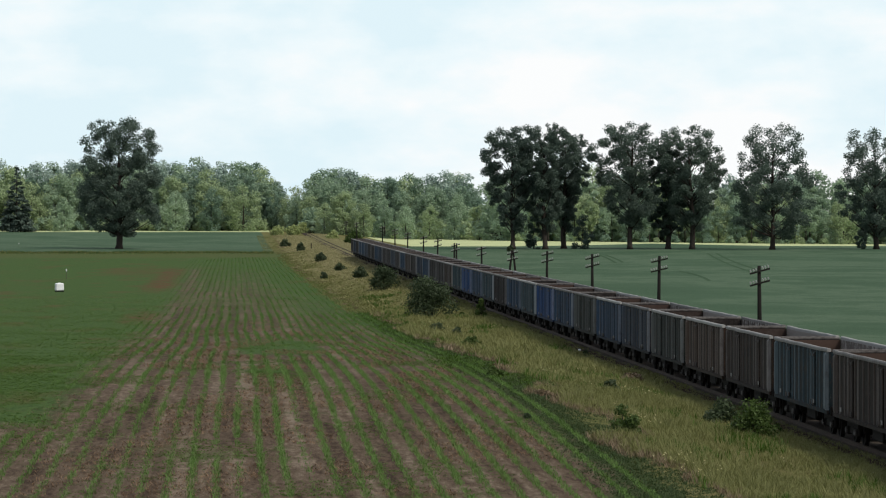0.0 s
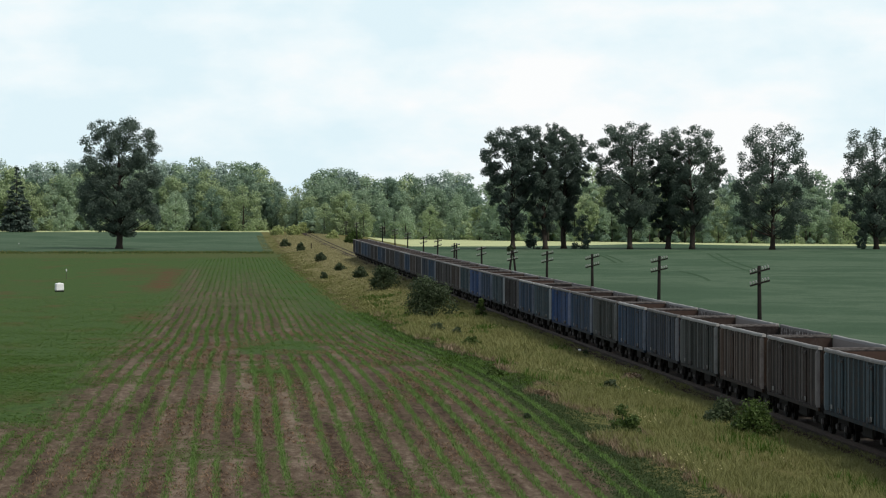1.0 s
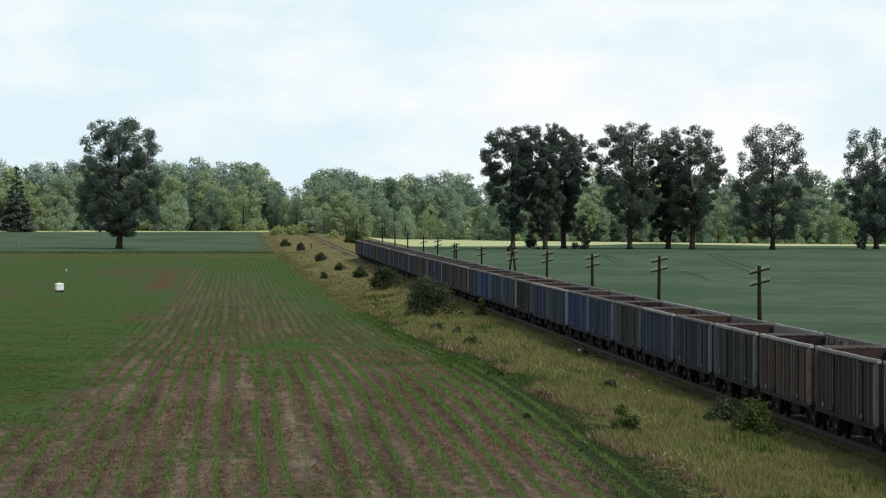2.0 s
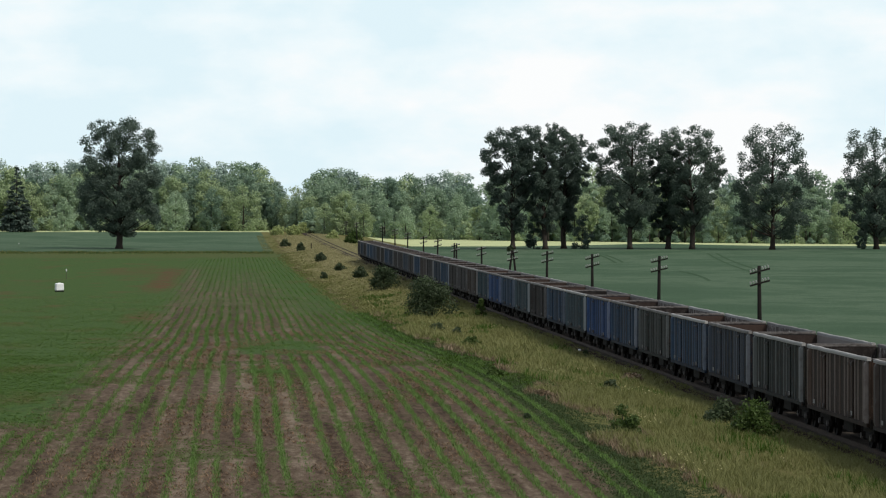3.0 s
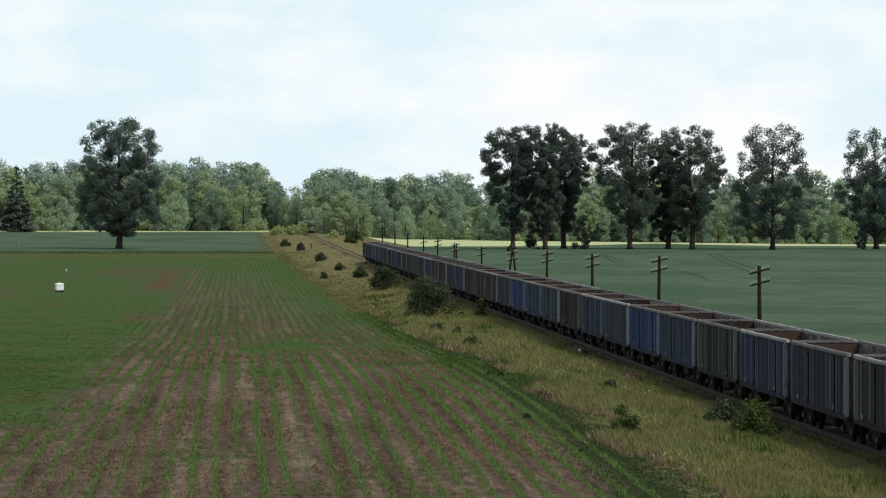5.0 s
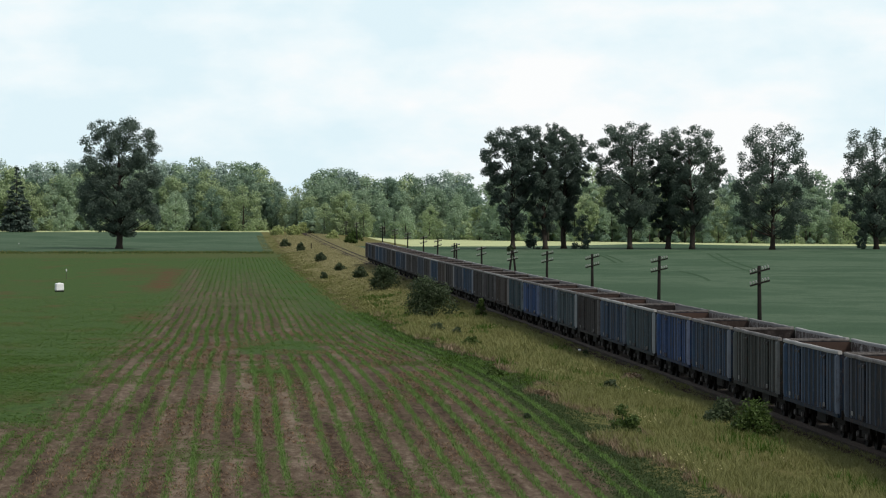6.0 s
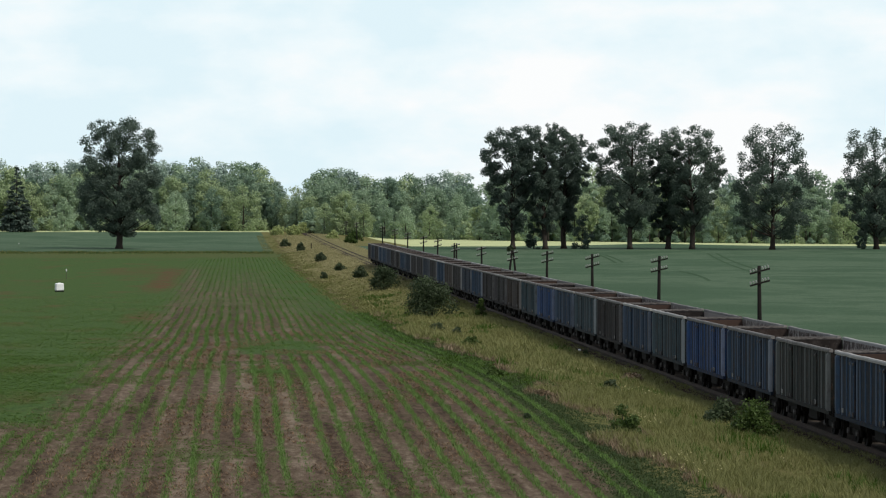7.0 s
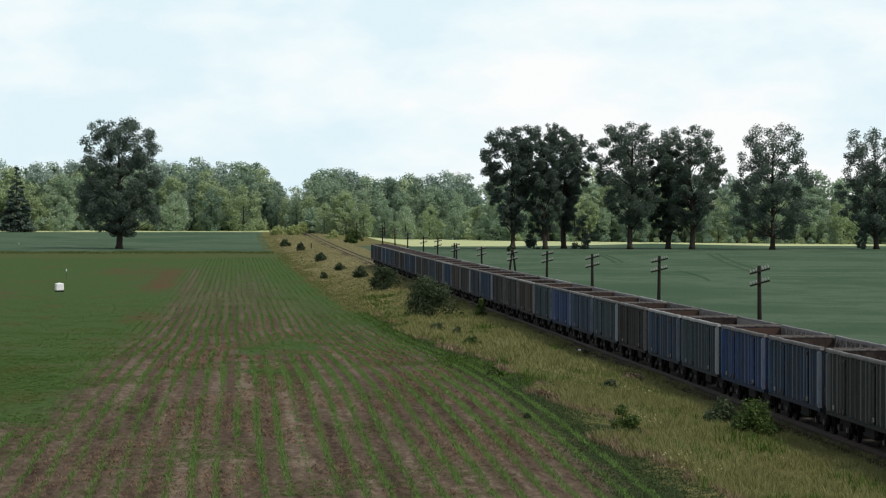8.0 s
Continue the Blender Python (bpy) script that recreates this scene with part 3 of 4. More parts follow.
def rim_mesh():
    """A top rail knocked out of line by loading grabs."""
    bm = bmesh.new()
    rng = random.Random(8)
    rings = []
    n = 11
    for i in range(n + 1):
        y = -6.42 + 12.84 * i / n
        dx, dz = rng.uniform(-0.012, 0.012), rng.uniform(-0.02, 0.006)
        rings.append([bm.verts.new((x + dx, y, z + dz)) for x, z in ((-0.08, 3.28), (-0.09, 3.36), (-0.06, 3.41), (0.06, 3.41), (0.08, 3.37), (0.07, 3.28))])
    for a, b in zip(rings, rings[1:]):
        for k in range(6):
            bm.faces.new((a[k], a[(k + 1) % 6], b[(k + 1) % 6], b[k]))
    bm.faces.new(rings[0][::-1])
    bm.faces.new(rings[-1])
    bmesh.ops.recalc_face_normals(bm, faces=bm.faces)
    me = bpy.data.meshes.new("top_rail")
    bm.to_mesh(me)
    bm.free()
    me.materials.append(M["rim"])
    return me


def wagon(key):
    """A high-sided open freight wagon with pressed posts, doors, rims, bogies and buffers; the length lies along y."""
    colour, words = PAINTS[key]
    # panels darkened, posts lightened: shade between the posts is painted into both
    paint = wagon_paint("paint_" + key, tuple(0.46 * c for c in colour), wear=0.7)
    worn = wagon_paint("worn_lit_paint_" + key, tuple(min(1, 1.5 * c + 0.028) for c in colour), wear=0.4, dust=tuple(min(1, 1.6 * c + 0.105) for c in colour))
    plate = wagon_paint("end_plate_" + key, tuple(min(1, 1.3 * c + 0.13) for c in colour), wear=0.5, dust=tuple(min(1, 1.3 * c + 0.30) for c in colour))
    if not GEAR:
        GEAR.update(wheelset=wheelset_mesh(), bogie=bogie_mesh(), underframe=underframe_mesh(), buffer=buffer_mesh(), coupling=box_mesh("coupling", -0.06, 0.06, 0.02, 0.50, -0.09, 0.09, M["steel"], 0.02),
                    floor=box_mesh("floor", -1.33, 1.33, -6.3, 6.3, 1.16, 1.24, M["inside"]),
                    lining=box_mesh("lining", -0.012, 0.012, -6.27, 6.27, 1.245, 3.28, M["inside"]),
                    dusty_lining=box_mesh("lining", -0.012, 0.012, -6.27, 6.27, 1.245, 3.28, M["dusty"]), cap=cap_mesh(),
                    end_lining=box_mesh("end_lining", -1.30, 1.30, -0.012, 0.012, 1.245, 3.28, M["inside"]),
                    rim=rim_mesh(),
                    end_rim=box_mesh("end_rail", -1.28, 1.28, -0.05, 0.05, 3.29, 3.38, M["grip"], 0.02))
    w = new("freight_wagon")
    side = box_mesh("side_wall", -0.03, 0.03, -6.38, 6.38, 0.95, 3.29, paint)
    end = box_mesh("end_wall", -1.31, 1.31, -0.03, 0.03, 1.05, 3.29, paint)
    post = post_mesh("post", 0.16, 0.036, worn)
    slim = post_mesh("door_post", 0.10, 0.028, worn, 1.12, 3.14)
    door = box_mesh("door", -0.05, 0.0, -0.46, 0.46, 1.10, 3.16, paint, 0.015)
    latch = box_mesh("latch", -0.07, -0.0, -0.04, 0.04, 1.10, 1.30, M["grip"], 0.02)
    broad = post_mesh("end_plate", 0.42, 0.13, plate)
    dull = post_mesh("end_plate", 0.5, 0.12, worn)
    plaque = box_mesh("data_plate", -0.075, -0.07, -0.17, 0.17, 1.18, 1.34, M["plaque"])
    hinge = box_mesh("hinge", -0.06, -0.0, -0.06, 0.06, 3.00, 3.10, M["grip"], 0.015)
    step = box_mesh("step", -0.06, 0.0, -0.025, 0.025, 0.55, 0.96, M["steel"], 0.008)
    sill = box_mesh("sill", -0.09, 0.0, -6.38, 6.38, 0.92, 1.06, paint)
    skirt = box_mesh("brake_rod", -0.02, 0.02, -3.4, 3.4, 0.55, 0.62, M["steel"])
    for s in (-1, 1):
        share("brake_rod", skirt, w, pose(s * 0.55, 0, 0))
        face = pose(s * 1.36, 0, 0, 0, 0, 0 if s < 0 else 180)
        wall = share("side_wall", side, w, face)
        share("lining", GEAR["lining"] if s < 0 else GEAR["dusty_lining"], w, pose(s * 1.315, 0, 0), "rust-brown inner plating" if s < 0 else "inner plating grey with dust")
        share("top_rail", GEAR["rim"], w, pose(s * 1.39, 0, 0, 0, 0, 0 if s < 0 else 180), "dust-grey top rail")
        share("sill", sill, wall, pose(-0.032, 0, 0))
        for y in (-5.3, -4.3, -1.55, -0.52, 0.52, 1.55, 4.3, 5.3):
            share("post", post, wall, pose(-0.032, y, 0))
        for y in (-2.92, 2.92):
            leaf = share("door", door, wall, pose(-0.032, y, 0))
            for d in (-0.72, 0.72):
                share("post", post, wall, pose(-0.032, y + d, 0))
            for d in (-0.3, 0.3):
                share("hinge", hinge, leaf, pose(-0.05, d, 0), "pale worn door hinge")
                share("latch", latch, leaf, pose(-0.05, d, 0), "bare steel door latch")
            for d in (-0.25, 0.25):
                share("door_post", slim, leaf, pose(-0.05, d, 0))
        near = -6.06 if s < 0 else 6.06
        share("end_plate", broad, wall, pose(-0.032, near, 0), "pale corner plate")
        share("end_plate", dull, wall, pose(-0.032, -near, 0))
        share("data_plate", plaque, wall, pose(-0.05, near * 0.55, 0), "small pale lettering plate")
        share("data_plate", plaque, wall, pose(-0.05, -near * 0.78, 0), "small pale lettering plate")
        for y in (-5.2, 5.2):
            share("step", step, wall, pose(-0.02, y, 0))
    for s in (-1, 1):
        wall = share("end_wall", end, w, pose(0, s * 6.35, 0))
        share("end_lining", GEAR["end_lining"], w, pose(0, s * 6.295, 0), "rust-brown inner plating")
        share("end_rail", GEAR["end_rim"], w, pose(0, s * 6.36, 0), "rusty end rail")
        for x in (-0.8, 0, 0.8):
            share("end_post", post, wall, pose(x, s * 0.032, 0, 0, 0, 90 if s < 0 else -90))
        for x in (-0.875, 0.875):
            share("buffer", GEAR["buffer"], w, pose(x, s * 6.48, 1.05, 0, 0, 0 if s > 0 else 180))
        bogie = share("bogie", GEAR["bogie"], w, pose(0, s * 4.5, 0))
        for y in (-0.9, 0.9):
            share("wheelset", GEAR["wheelset"], bogie, pose(0, y, 0.46))
            share("axle_cover", GEAR["cap"], bogie, pose(-1.15, y, 0.47), "axle-box cover, pale for its glint")
    for s in (-1, 1):
        share("coupling", GEAR["coupling"], w, pose(0, s * 6.46, 1.03, 0, 0, 0 if s > 0 else 180))
    share("floor", GEAR["floor"], w, Matrix.Identity(4))
    share("underframe", GEAR["underframe"], w, Matrix.Identity(4))
    tagged(w, words + " high-sided open freight wagon, empty, on the railway track", "freight wagon", "wagons of the train")
    return w


def train():
    made, out = {}, []
    for i, key in enumerate(ORDER):
        y = HEAD + (FIRST + i + 0.5) * PITCH
        m = pose(TRACK_X, y, rise(y))
        if key in made:
            w = copy_thing(made[key], m)
        else:
            w = made[key] = wagon(key)
            w.matrix_basis = m
        out.append((w, y))
    return out


# ---- beside the line ----
# start and end on the ground, and the bow between them
TRACKS = [(102.6, 740, 82.7, 545, -0.6), (104.6, 740, 86.8, 565, -0.6), (76.7, 719, 70.3, 630, 0.3), (78.0, 718, 72.2, 635, 0.3), (72.3, 556, 66.9, 480, 0.8)]


def pole(tall, double=False, arms=2, splay=0.0):
    """A telegraph pole with two crossarms and porcelain insulators; its foot is at the origin."""
    p = new("telegraph_pole")
    feet = ((-0.55 - splay, 0), (0.55 + splay, 0)) if splay else ((-0.16, 0), (0.16, 0)) if double else ((0, 0),)
    for fx, fy in feet:
        bm = bmesh.new()
        add_tube(bm, [(fx, fy, -0.4), (fx * 0.5 if splay else fx, fy, tall * 0.5), (0.06 * (1 if fx > 0 else -1) if splay else fx, fy, tall)], [0.16, 0.14, 0.11], 9)
        part("post", bm, M["pole_wood"], p, smooth=True)
    for a in range(arms):
        z = tall - 0.35 - a * 0.75
        bm = bmesh.new()
        add_box(bm, -0.67, 0.67, -0.05, 0.05, -0.05, 0.06, 0.01)
        arm = part("crossarm", bm, M["pole_wood"], p)
        arm.matrix_basis = pose(0, -0.17, z, 0, -14, 0)
        bm = bmesh.new()
        bmesh.ops.create_cone(bm, cap_ends=True, segments=8, radius1=0.06, radius2=0.045, depth=0.12, matrix=Matrix.Translation((0, 0, 0.14)))
        bmesh.ops.create_cone(bm, cap_ends=True, segments=6, radius1=0.02, radius2=0.02, depth=0.10, matrix=Matrix.Translation((0, 0, 0.04)))
        me = bpy.data.meshes.new("insulator")
        bm.to_mesh(me)
        bm.free()
        me.materials.append(M["porcelain"])
        for x in (-0.60, -0.40, -0.22, 0.22, 0.40, 0.60):
            share("insulator", me, arm, pose(x, 0, 0.05), "white porcelain insulator")
    return tagged(p, "dark wooden telegraph pole with two crossarms beside the railway", "telegraph pole", "telegraph poles along the line")


def poles():
    base = pole(6.3)
    rows = [(214, 5.3), (265.8, 5.3), (314.9, 4.9), (361.9, 4.7), (456.7, 4.3), (557.7, 4.6), (597.8, 4.8), (654.7, 5.2), (705, 5.6), (766, 6.0), (926, 6.5), (1018, 6.7)]
    for i, (y, top) in enumerate(rows):
        m = pose(33.0, y, top - 6.3, 0, 0.8 if i % 2 else -0.5, (8, -4, 5, 10, -6)[i % 5])
        if i:
            copy_thing(base, m)
        else:
            base.matrix_basis = m
    a = pole(6.0, splay=0.25)
    a.matrix_basis = pose(33.0, 406.3, 4.3 - 6.0)
    tagged(a, "dark wooden telegraph pole on two spread legs")
    d = pole(6.0, double=True)
    d.matrix_basis = pose(33.0, 511.9, 4.3 - 6.0)
    tagged(d, "dark wooden telegraph pole of two posts set together")


def tank():
    """A white plastic tank in a field, a rounded cube on a pallet."""
    t = new("water_tank")
    bm = bmesh.new()
    add_box(bm, -0.5, 0.5, -0.55, 0.55, 0.16, 1.12, 0.09)
    part("tank", bm, M["white"], t)
    bm = bmesh.new()
    add_box(bm, -0.15, 0.15, -0.15, 0.15, 1.12, 1.18, 0.03)
    part("lid", bm, M["white"], t)
    bm = bmesh.new()
    for y in (-0.45, 0, 0.45):
        add_box(bm, -0.5, 0.5, y - 0.06, y + 0.06, 0.0, 0.12)
    add_box(bm, -0.52, 0.52, -0.57, 0.57, 0.12, 0.16)
    part("pallet", bm, M["pole_wood"], t)
    tagged(t, "white plastic water tank on a pallet in the green field", "water tank")
    at(t, -22.2, 437, 12)
    stake = new("stake")
    bm = bmesh.new()
    add_tube(bm, [(0, 0, -0.1), (0, 0, 1.2)], [0.035, 0.03], 6)
    part("post", bm, M["sleeper"], stake)
    bm = bmesh.new()
    add_tube(bm, [(0, 0, 1.16), (0, 0, 1.2), (0, 0, 1.5), (0, 0, 1.53)], [0.04, 0.08, 0.08, 0.05], 8)
    part("marker_cap", bm, M["white"], stake, "white plastic cap")
    tagged(stake, "thin grey stake with a white cap in the green field", "stake")
    at(stake, -25.6, 525)
    at(copy_thing(stake, Matrix.Identity(4)), -55.0, 880, 0, 0.7)


def tyre_tracks():
    """Pairs of wheel lines pressed into the green crop."""
    for i, (x0, y0, x1, y1, bend) in enumerate(TRACKS):
        verts, faces = [], []
        for k in range(25):
            u = k / 24
            x, y = x0 + (x1 - x0) * u + bend * math.sin(math.pi * u), y0 + (y1 - y0) * u
            verts += [(x + a, y, land(x + a, y) + 0.03) for a in (-0.28, 0.28)]
            if k:
                faces.append((2 * k - 2, 2 * k - 1, 2 * k + 1, 2 * k))
        ob = link_mesh("tyre_track", verts, faces, M["pressed"])
        tagged(ob, "dark wheel line pressed into the green crop", "tyre track", "wheel lines in the crop", "structure")


def marker_posts():
    bm = bmesh.new()
    add_tube(bm, [(0, 0, -0.2), (0, 0, 1.5)], [0.11, 0.10], 6)
    first = part("marker_post", bm, M["pole_wood"])
    tagged(first, "short dark wooden post in the dry grass", "post", "posts on the verge")
    at(first, 15.4, 830)
    for x, y in ((18.2, 815), (13.2, 880)):
        at(copy_thing(first, Matrix.Identity(4)), x, y)


def litter():
    """A crumpled pale scrap beside the rails."""
    bm = bmesh.new()
    bmesh.ops.create_icosphere(bm, subdivisions=2, radius=0.11)
    for v in bm.verts:
        v.co += Vector(noise.noise_vector(v.co * 9)) * 0.06
        v.co.z *= 0.6
    ob = part("plastic_bag", bm, M["white"])
    tagged(ob, "crumpled white plastic bag in the grass by the rails", "litter")
    at(ob, 21.8, 216)
    ob.location.z += 0.28


# ---- trees ----


TALL = [(0.20, 0.30), (0.34, 0.66), (0.52, 0.85), (0.70, 1.0), (0.86, 1.0), (0.95, 0.80), (1.0, 0.45)]
LOW = [(0.14, 0.40), (0.24, 0.85), (0.45, 1.0), (0.60, 0.96), (0.80, 0.92), (0.93, 0.78), (1.0, 0.42)]
FULL = [(0.04, 0.55), (0.2, 0.95), (0.45, 1.0), (0.7, 0.85), (0.88, 0.6), (1.0, 0.2)]
DOME = [(0.03, 0.70), (0.2, 0.98), (0.45, 1.0), (0.65, 0.92), (0.82, 0.72), (0.93, 0.48), (1.0, 0.2)]
AIRY = [(0.30, 0.35), (0.45, 0.8), (0.65, 1.0), (0.85, 0.75), (1.0, 0.2)]


def big_trees():
    lone = broad_tree(14, 33.0, 22.5, LOW, 62000, 0.23, M["leaf_big"], "tall dark-green solitary tree standing in the field", 0.75, 210, "tree", 0.066, 60, 0.6, 0.55)
    at(lone, -28.5, 850)
    words = "tall dark-green poplar in a row beside the field"
    row = [  # foot x, foot y, height, crown width, outline, seed
        (65.0, 800, 29.3, 16.5, TALL, 21), (72.7, 800, 30.2, 15.5, TALL, 22), (78.2, 812, 28.5, 15.0, TALL, 23),
        (92.6, 800, 30.5, 20.0, TALL, 24), (102.4, 806, 26.0, 11.0, LOW, 25), (107.3, 800, 29.6, 17.5, TALL, 26), (125.5, 795, 30.2, 21.0, LOW, 27), (151.0, 800, 29.3, 19.5, LOW, 28)]
    for x, y, h, w, c, k in row:
        at(broad_tree(k, h, w, c, 34000, 0.23, M["leaf_big"], words, 0.58, 135, "tree", 0.070, 50, 0.6, 0.65), x, y)
    for x, y, h, k in ((70.5, 805, 7.5, 41), (82.0, 805, 9.0, 42), (147.2, 798, 5.0, 43)):
        at(broad_tree(k, h, h * 0.75, FULL, 1800, 0.26, M["leaf_big"], "small dark bushy tree between the poplars", 0.14, 14), x, y)


def forest():
    rng = np.random.default_rng(5)
    label = "leafy green tree at the edge of the mixed forest"
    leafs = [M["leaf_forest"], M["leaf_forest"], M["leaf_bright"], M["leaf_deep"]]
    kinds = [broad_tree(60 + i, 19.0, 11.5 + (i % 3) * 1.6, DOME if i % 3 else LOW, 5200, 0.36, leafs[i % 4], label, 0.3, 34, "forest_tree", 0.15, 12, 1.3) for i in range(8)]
    back = [broad_tree(95 + i, 19.0, 12.5, DOME, 4200, 0.38, M["leaf_far"] if i else M["leaf_forest"], "tall tree deep in the forest, its leaves paled by haze", 0.3, 34, "forest_tree", 0.15, 9, 1.3) for i in range(3)]
    thin = [broad_tree(75 + i, 19.0, 9.0, AIRY, 2600, 0.34, leafs[i], "slender pale-green tree with a bare lower trunk in the forest edge", 0.22, 24, "forest_tree", 0.14, 11, 1.0) for i in range(3)]
    firs = [spruce_tree(80 + i, 20.0, 11.5, 5200, "dark narrow spruce in the forest edge") for i in range(2)]
    used = set()

    def put(ob, x, y, h):
        size = h / 19.0
        if ob.name in used:
            ob = copy_thing(ob, Matrix.Identity(4))
        used.add(ob.name)
        at(ob, x, y, float(rng.uniform(0, 360)), 1.0)
        ob.scale = (size * float(rng.uniform(0.9, 1.15)), size * float(rng.uniform(0.9, 1.15)), size)
        tagged(ob, group="trees of the forest")

    def tall(x):
        """Height of the forest along its edge."""
        gap = math.exp(-((x - 18.5) / 8.5) ** 2)
        return (26.4 if x < 17 else 25.0 if x < 90 else 18.6) * (1 - 0.36 * gap)

    for depth, step in ((0, 5.8), (11, 6.0), (25, 6.6), (44, 7.5)):
        x = -105.0
        while x < 255:
            y = (1200 if x < 20 else 1175 if x < 85 else 1090) + depth + float(rng.uniform(-3, 3)) + (0 if x > 20 else 8 * math.sin(x * 0.08))
            h = tall(x) * float(rng.uniform(0.78, 1.02) if depth < 20 else rng.uniform(0.88, 1.03)) * (0.74 if depth == 0 else 0.9 if depth == 11 else 1.0) + (7.5 if depth > 30 and x > 90 else 3.0 if depth > 20 and x > 90 else 0)
            n = int(rng.integers(0, 12))
            if not (15 < x < 25 and depth > 30):
                if x > 95 and depth < 30 and n < 9:
                    put(thin[n % 3], x, y, h)
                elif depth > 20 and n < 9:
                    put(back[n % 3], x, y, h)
                elif n < 11 or x > 20 or depth > 0 or x > -30:
                    put(kinds[n % 8], x, y, h)
                else:
                    put(firs[n % 2], x, y, h * 0.95)
            x += step * float(rng.uniform(0.75, 1.3))
    put(firs[0], -73.5, 1165, 21.5)
    for x, y, h, k in ((30, 1148, 11, 2), (36, 1142, 15, 6), (43, 1140, 12, 2), (50, 1146, 13.5, 1), (57, 1140, 12.5, 5), (65, 1142, 12, 2), (73, 1138, 11, 1), (81, 1132, 12, 6), (-58, 1176, 12, 1), (-20, 1178, 15, 5), (-8, 1180, 15.5, 7), (3, 1182, 17, 2)):
        put(kinds[k], x, y, h)   # rounded crowns stepping forward of the edge
    low = [bush(90 + i, 6.5, 5.0, 1000, 0.40, (M["leaf_bright"], M["leaf_forest"], M["leaf_deep"])[i], "rounded green shrub before the forest edge", 10) for i in range(3)]
    for x in np.arange(86, 245, 5.5):   # undergrowth between the slender trunks
        at(copy_thing(low[1 + int(rng.integers(0, 2))], Matrix.Identity(4)), float(x + rng.uniform(-2, 2)), 1120 + float(rng.uniform(-6, 10)), float(rng.uniform(0, 360)), float(rng.uniform(1.7, 2.6)))
    n = 0
    for x in np.arange(-90, 240, 4.5):
        if 12 < x < 27:
            continue
        xx = float(x + rng.uniform(-2, 2))
        yy = (1192 if xx < 20 else 1166 if xx < 85 else 1084) + float(rng.uniform(-2, 1))
        ob = low[n] if n < 3 else copy_thing(low[int(rng.integers(0, 3))], Matrix.Identity(4))
        big = 1.0 if xx < 20 else 1.5 if xx < 88 else 0.5
        at(ob, xx, yy, float(rng.uniform(0, 360)), big * float(rng.uniform(0.6, 1.2)))
        n += 1


# foot x and y, width, height, leaf kind of each bush on the verge
BUSHES = [(17.2, 301, 4.5, 4.9, 0), (18.1, 416, 3.9, 3.4, 0), (17.9, 489, 2.4, 2.0, 0), (17.2, 559, 1.9, 1.5, 0), (16.6, 662, 2.4, 2.1, 0),
          (15.4, 260, 1.3, 0.95, 0), (16.0, 247, 0.85, 0.75, 0), (20.9, 291, 1.0, 2.0, 1), (19.6, 295, 0.5, 0.6, 1), (21.2, 470, 1.3, 1.6, 1),
          (17.4, 158, 0.8, 0.8, 0), (14.2, 124, 1.15, 1.3, 1), (19.5, 137, 1.5, 1.4, 0), (19.8, 130, 1.9, 1.8, 1),
          (12.5, 164, 1.2, 0.6, 1), (22.0, 214, 0.35, 0.4, 0), (11.3, 132, 0.3, 0.25, 0), (13.4, 517, 1.05, 1.2, 0), (21.6, 136, 0.7, 0.45, 1),
          (12.9, 876, 3.2, 2.2, 0), (15.6, 810, 2.0, 2.2, 0), (30.5, 905, 3.5, 2.4, 1), (13.5, 1085, 4.8, 3.6, 2), (18.5, 1100, 5.2, 3.8, 2), (22.5, 1150, 4.6, 4.4, 2), (33.5, 960, 6.0, 3.0, 1), (28.5, 1000, 4.0, 2.6, 2), (62.0, 770, 1.6, 1.6, 0), (20.6, 177, 1.5, 0.7, 3), (13.3, 146, 1.1, 0.45, 3), (15.2, 219, 1.6, 0.8, 1)]


def bushes():
    mats = [M["leaf_bush"], M["leaf_shrub"], M["leaf_sunny"], M["straw"]]
    words = ["dark green round bush on the grassy railway verge", "leafy mid-green bush on the grassy railway verge", "sunlit yellow-green bush at the railway's far bend", "withered brown weed clump in the meadow grass"]
    for i, (x, y, w, h, k) in enumerate(BUSHES):
        size = 0.030 + 0.00028 * y
        at(bush(200 + i, w, h, int(min(8000, 400 + 3.0 * w * h / size ** 2)), size, mats[k], words[k], 16 if w > 1.5 else 9), x, y)


# ---- low growth ----


def blades(rng, foot, height, width, lean, per):
    """Bent grass blades of two faces, round each foot."""
    n = len(foot) * per
    f = np.repeat(foot, per, 0) + np.c_[rng.normal(0, 0.06, (n, 2)), np.zeros(n)]
    h = np.repeat(height, per) * rng.uniform(0.6, 1.15, n)
    ang = rng.uniform(0, math.tau, n)
    d = np.c_[np.cos(ang), np.sin(ang), np.zeros(n)]
    s = np.c_[-np.sin(ang), np.cos(ang), np.zeros(n)] * (np.repeat(width, per) * rng.uniform(0.7, 1.3, n))[:, None]
    le = (lean * h * rng.uniform(0.3, 1.2, n))[:, None]
    up = np.c_[np.zeros((n, 2)), h]
    mid = f + up * 0.55 + d * le * 0.4
    tip = f + up + d * le
    return np.stack([f - s * 0.5, mid - s * 0.5, tip, mid + s * 0.5], 1).reshape(-1, 3)


def heights(xy):
    """The ground, or the ballast's shoulder where that is higher."""
    return np.array([max(land(float(x), float(y)), rise(float(y)) + float(np.interp(x - TRACK_X, (-1.85, -1.32), (-0.42, -0.20))) if x > TRACK_X - 1.85 else -9) for x, y in xy])


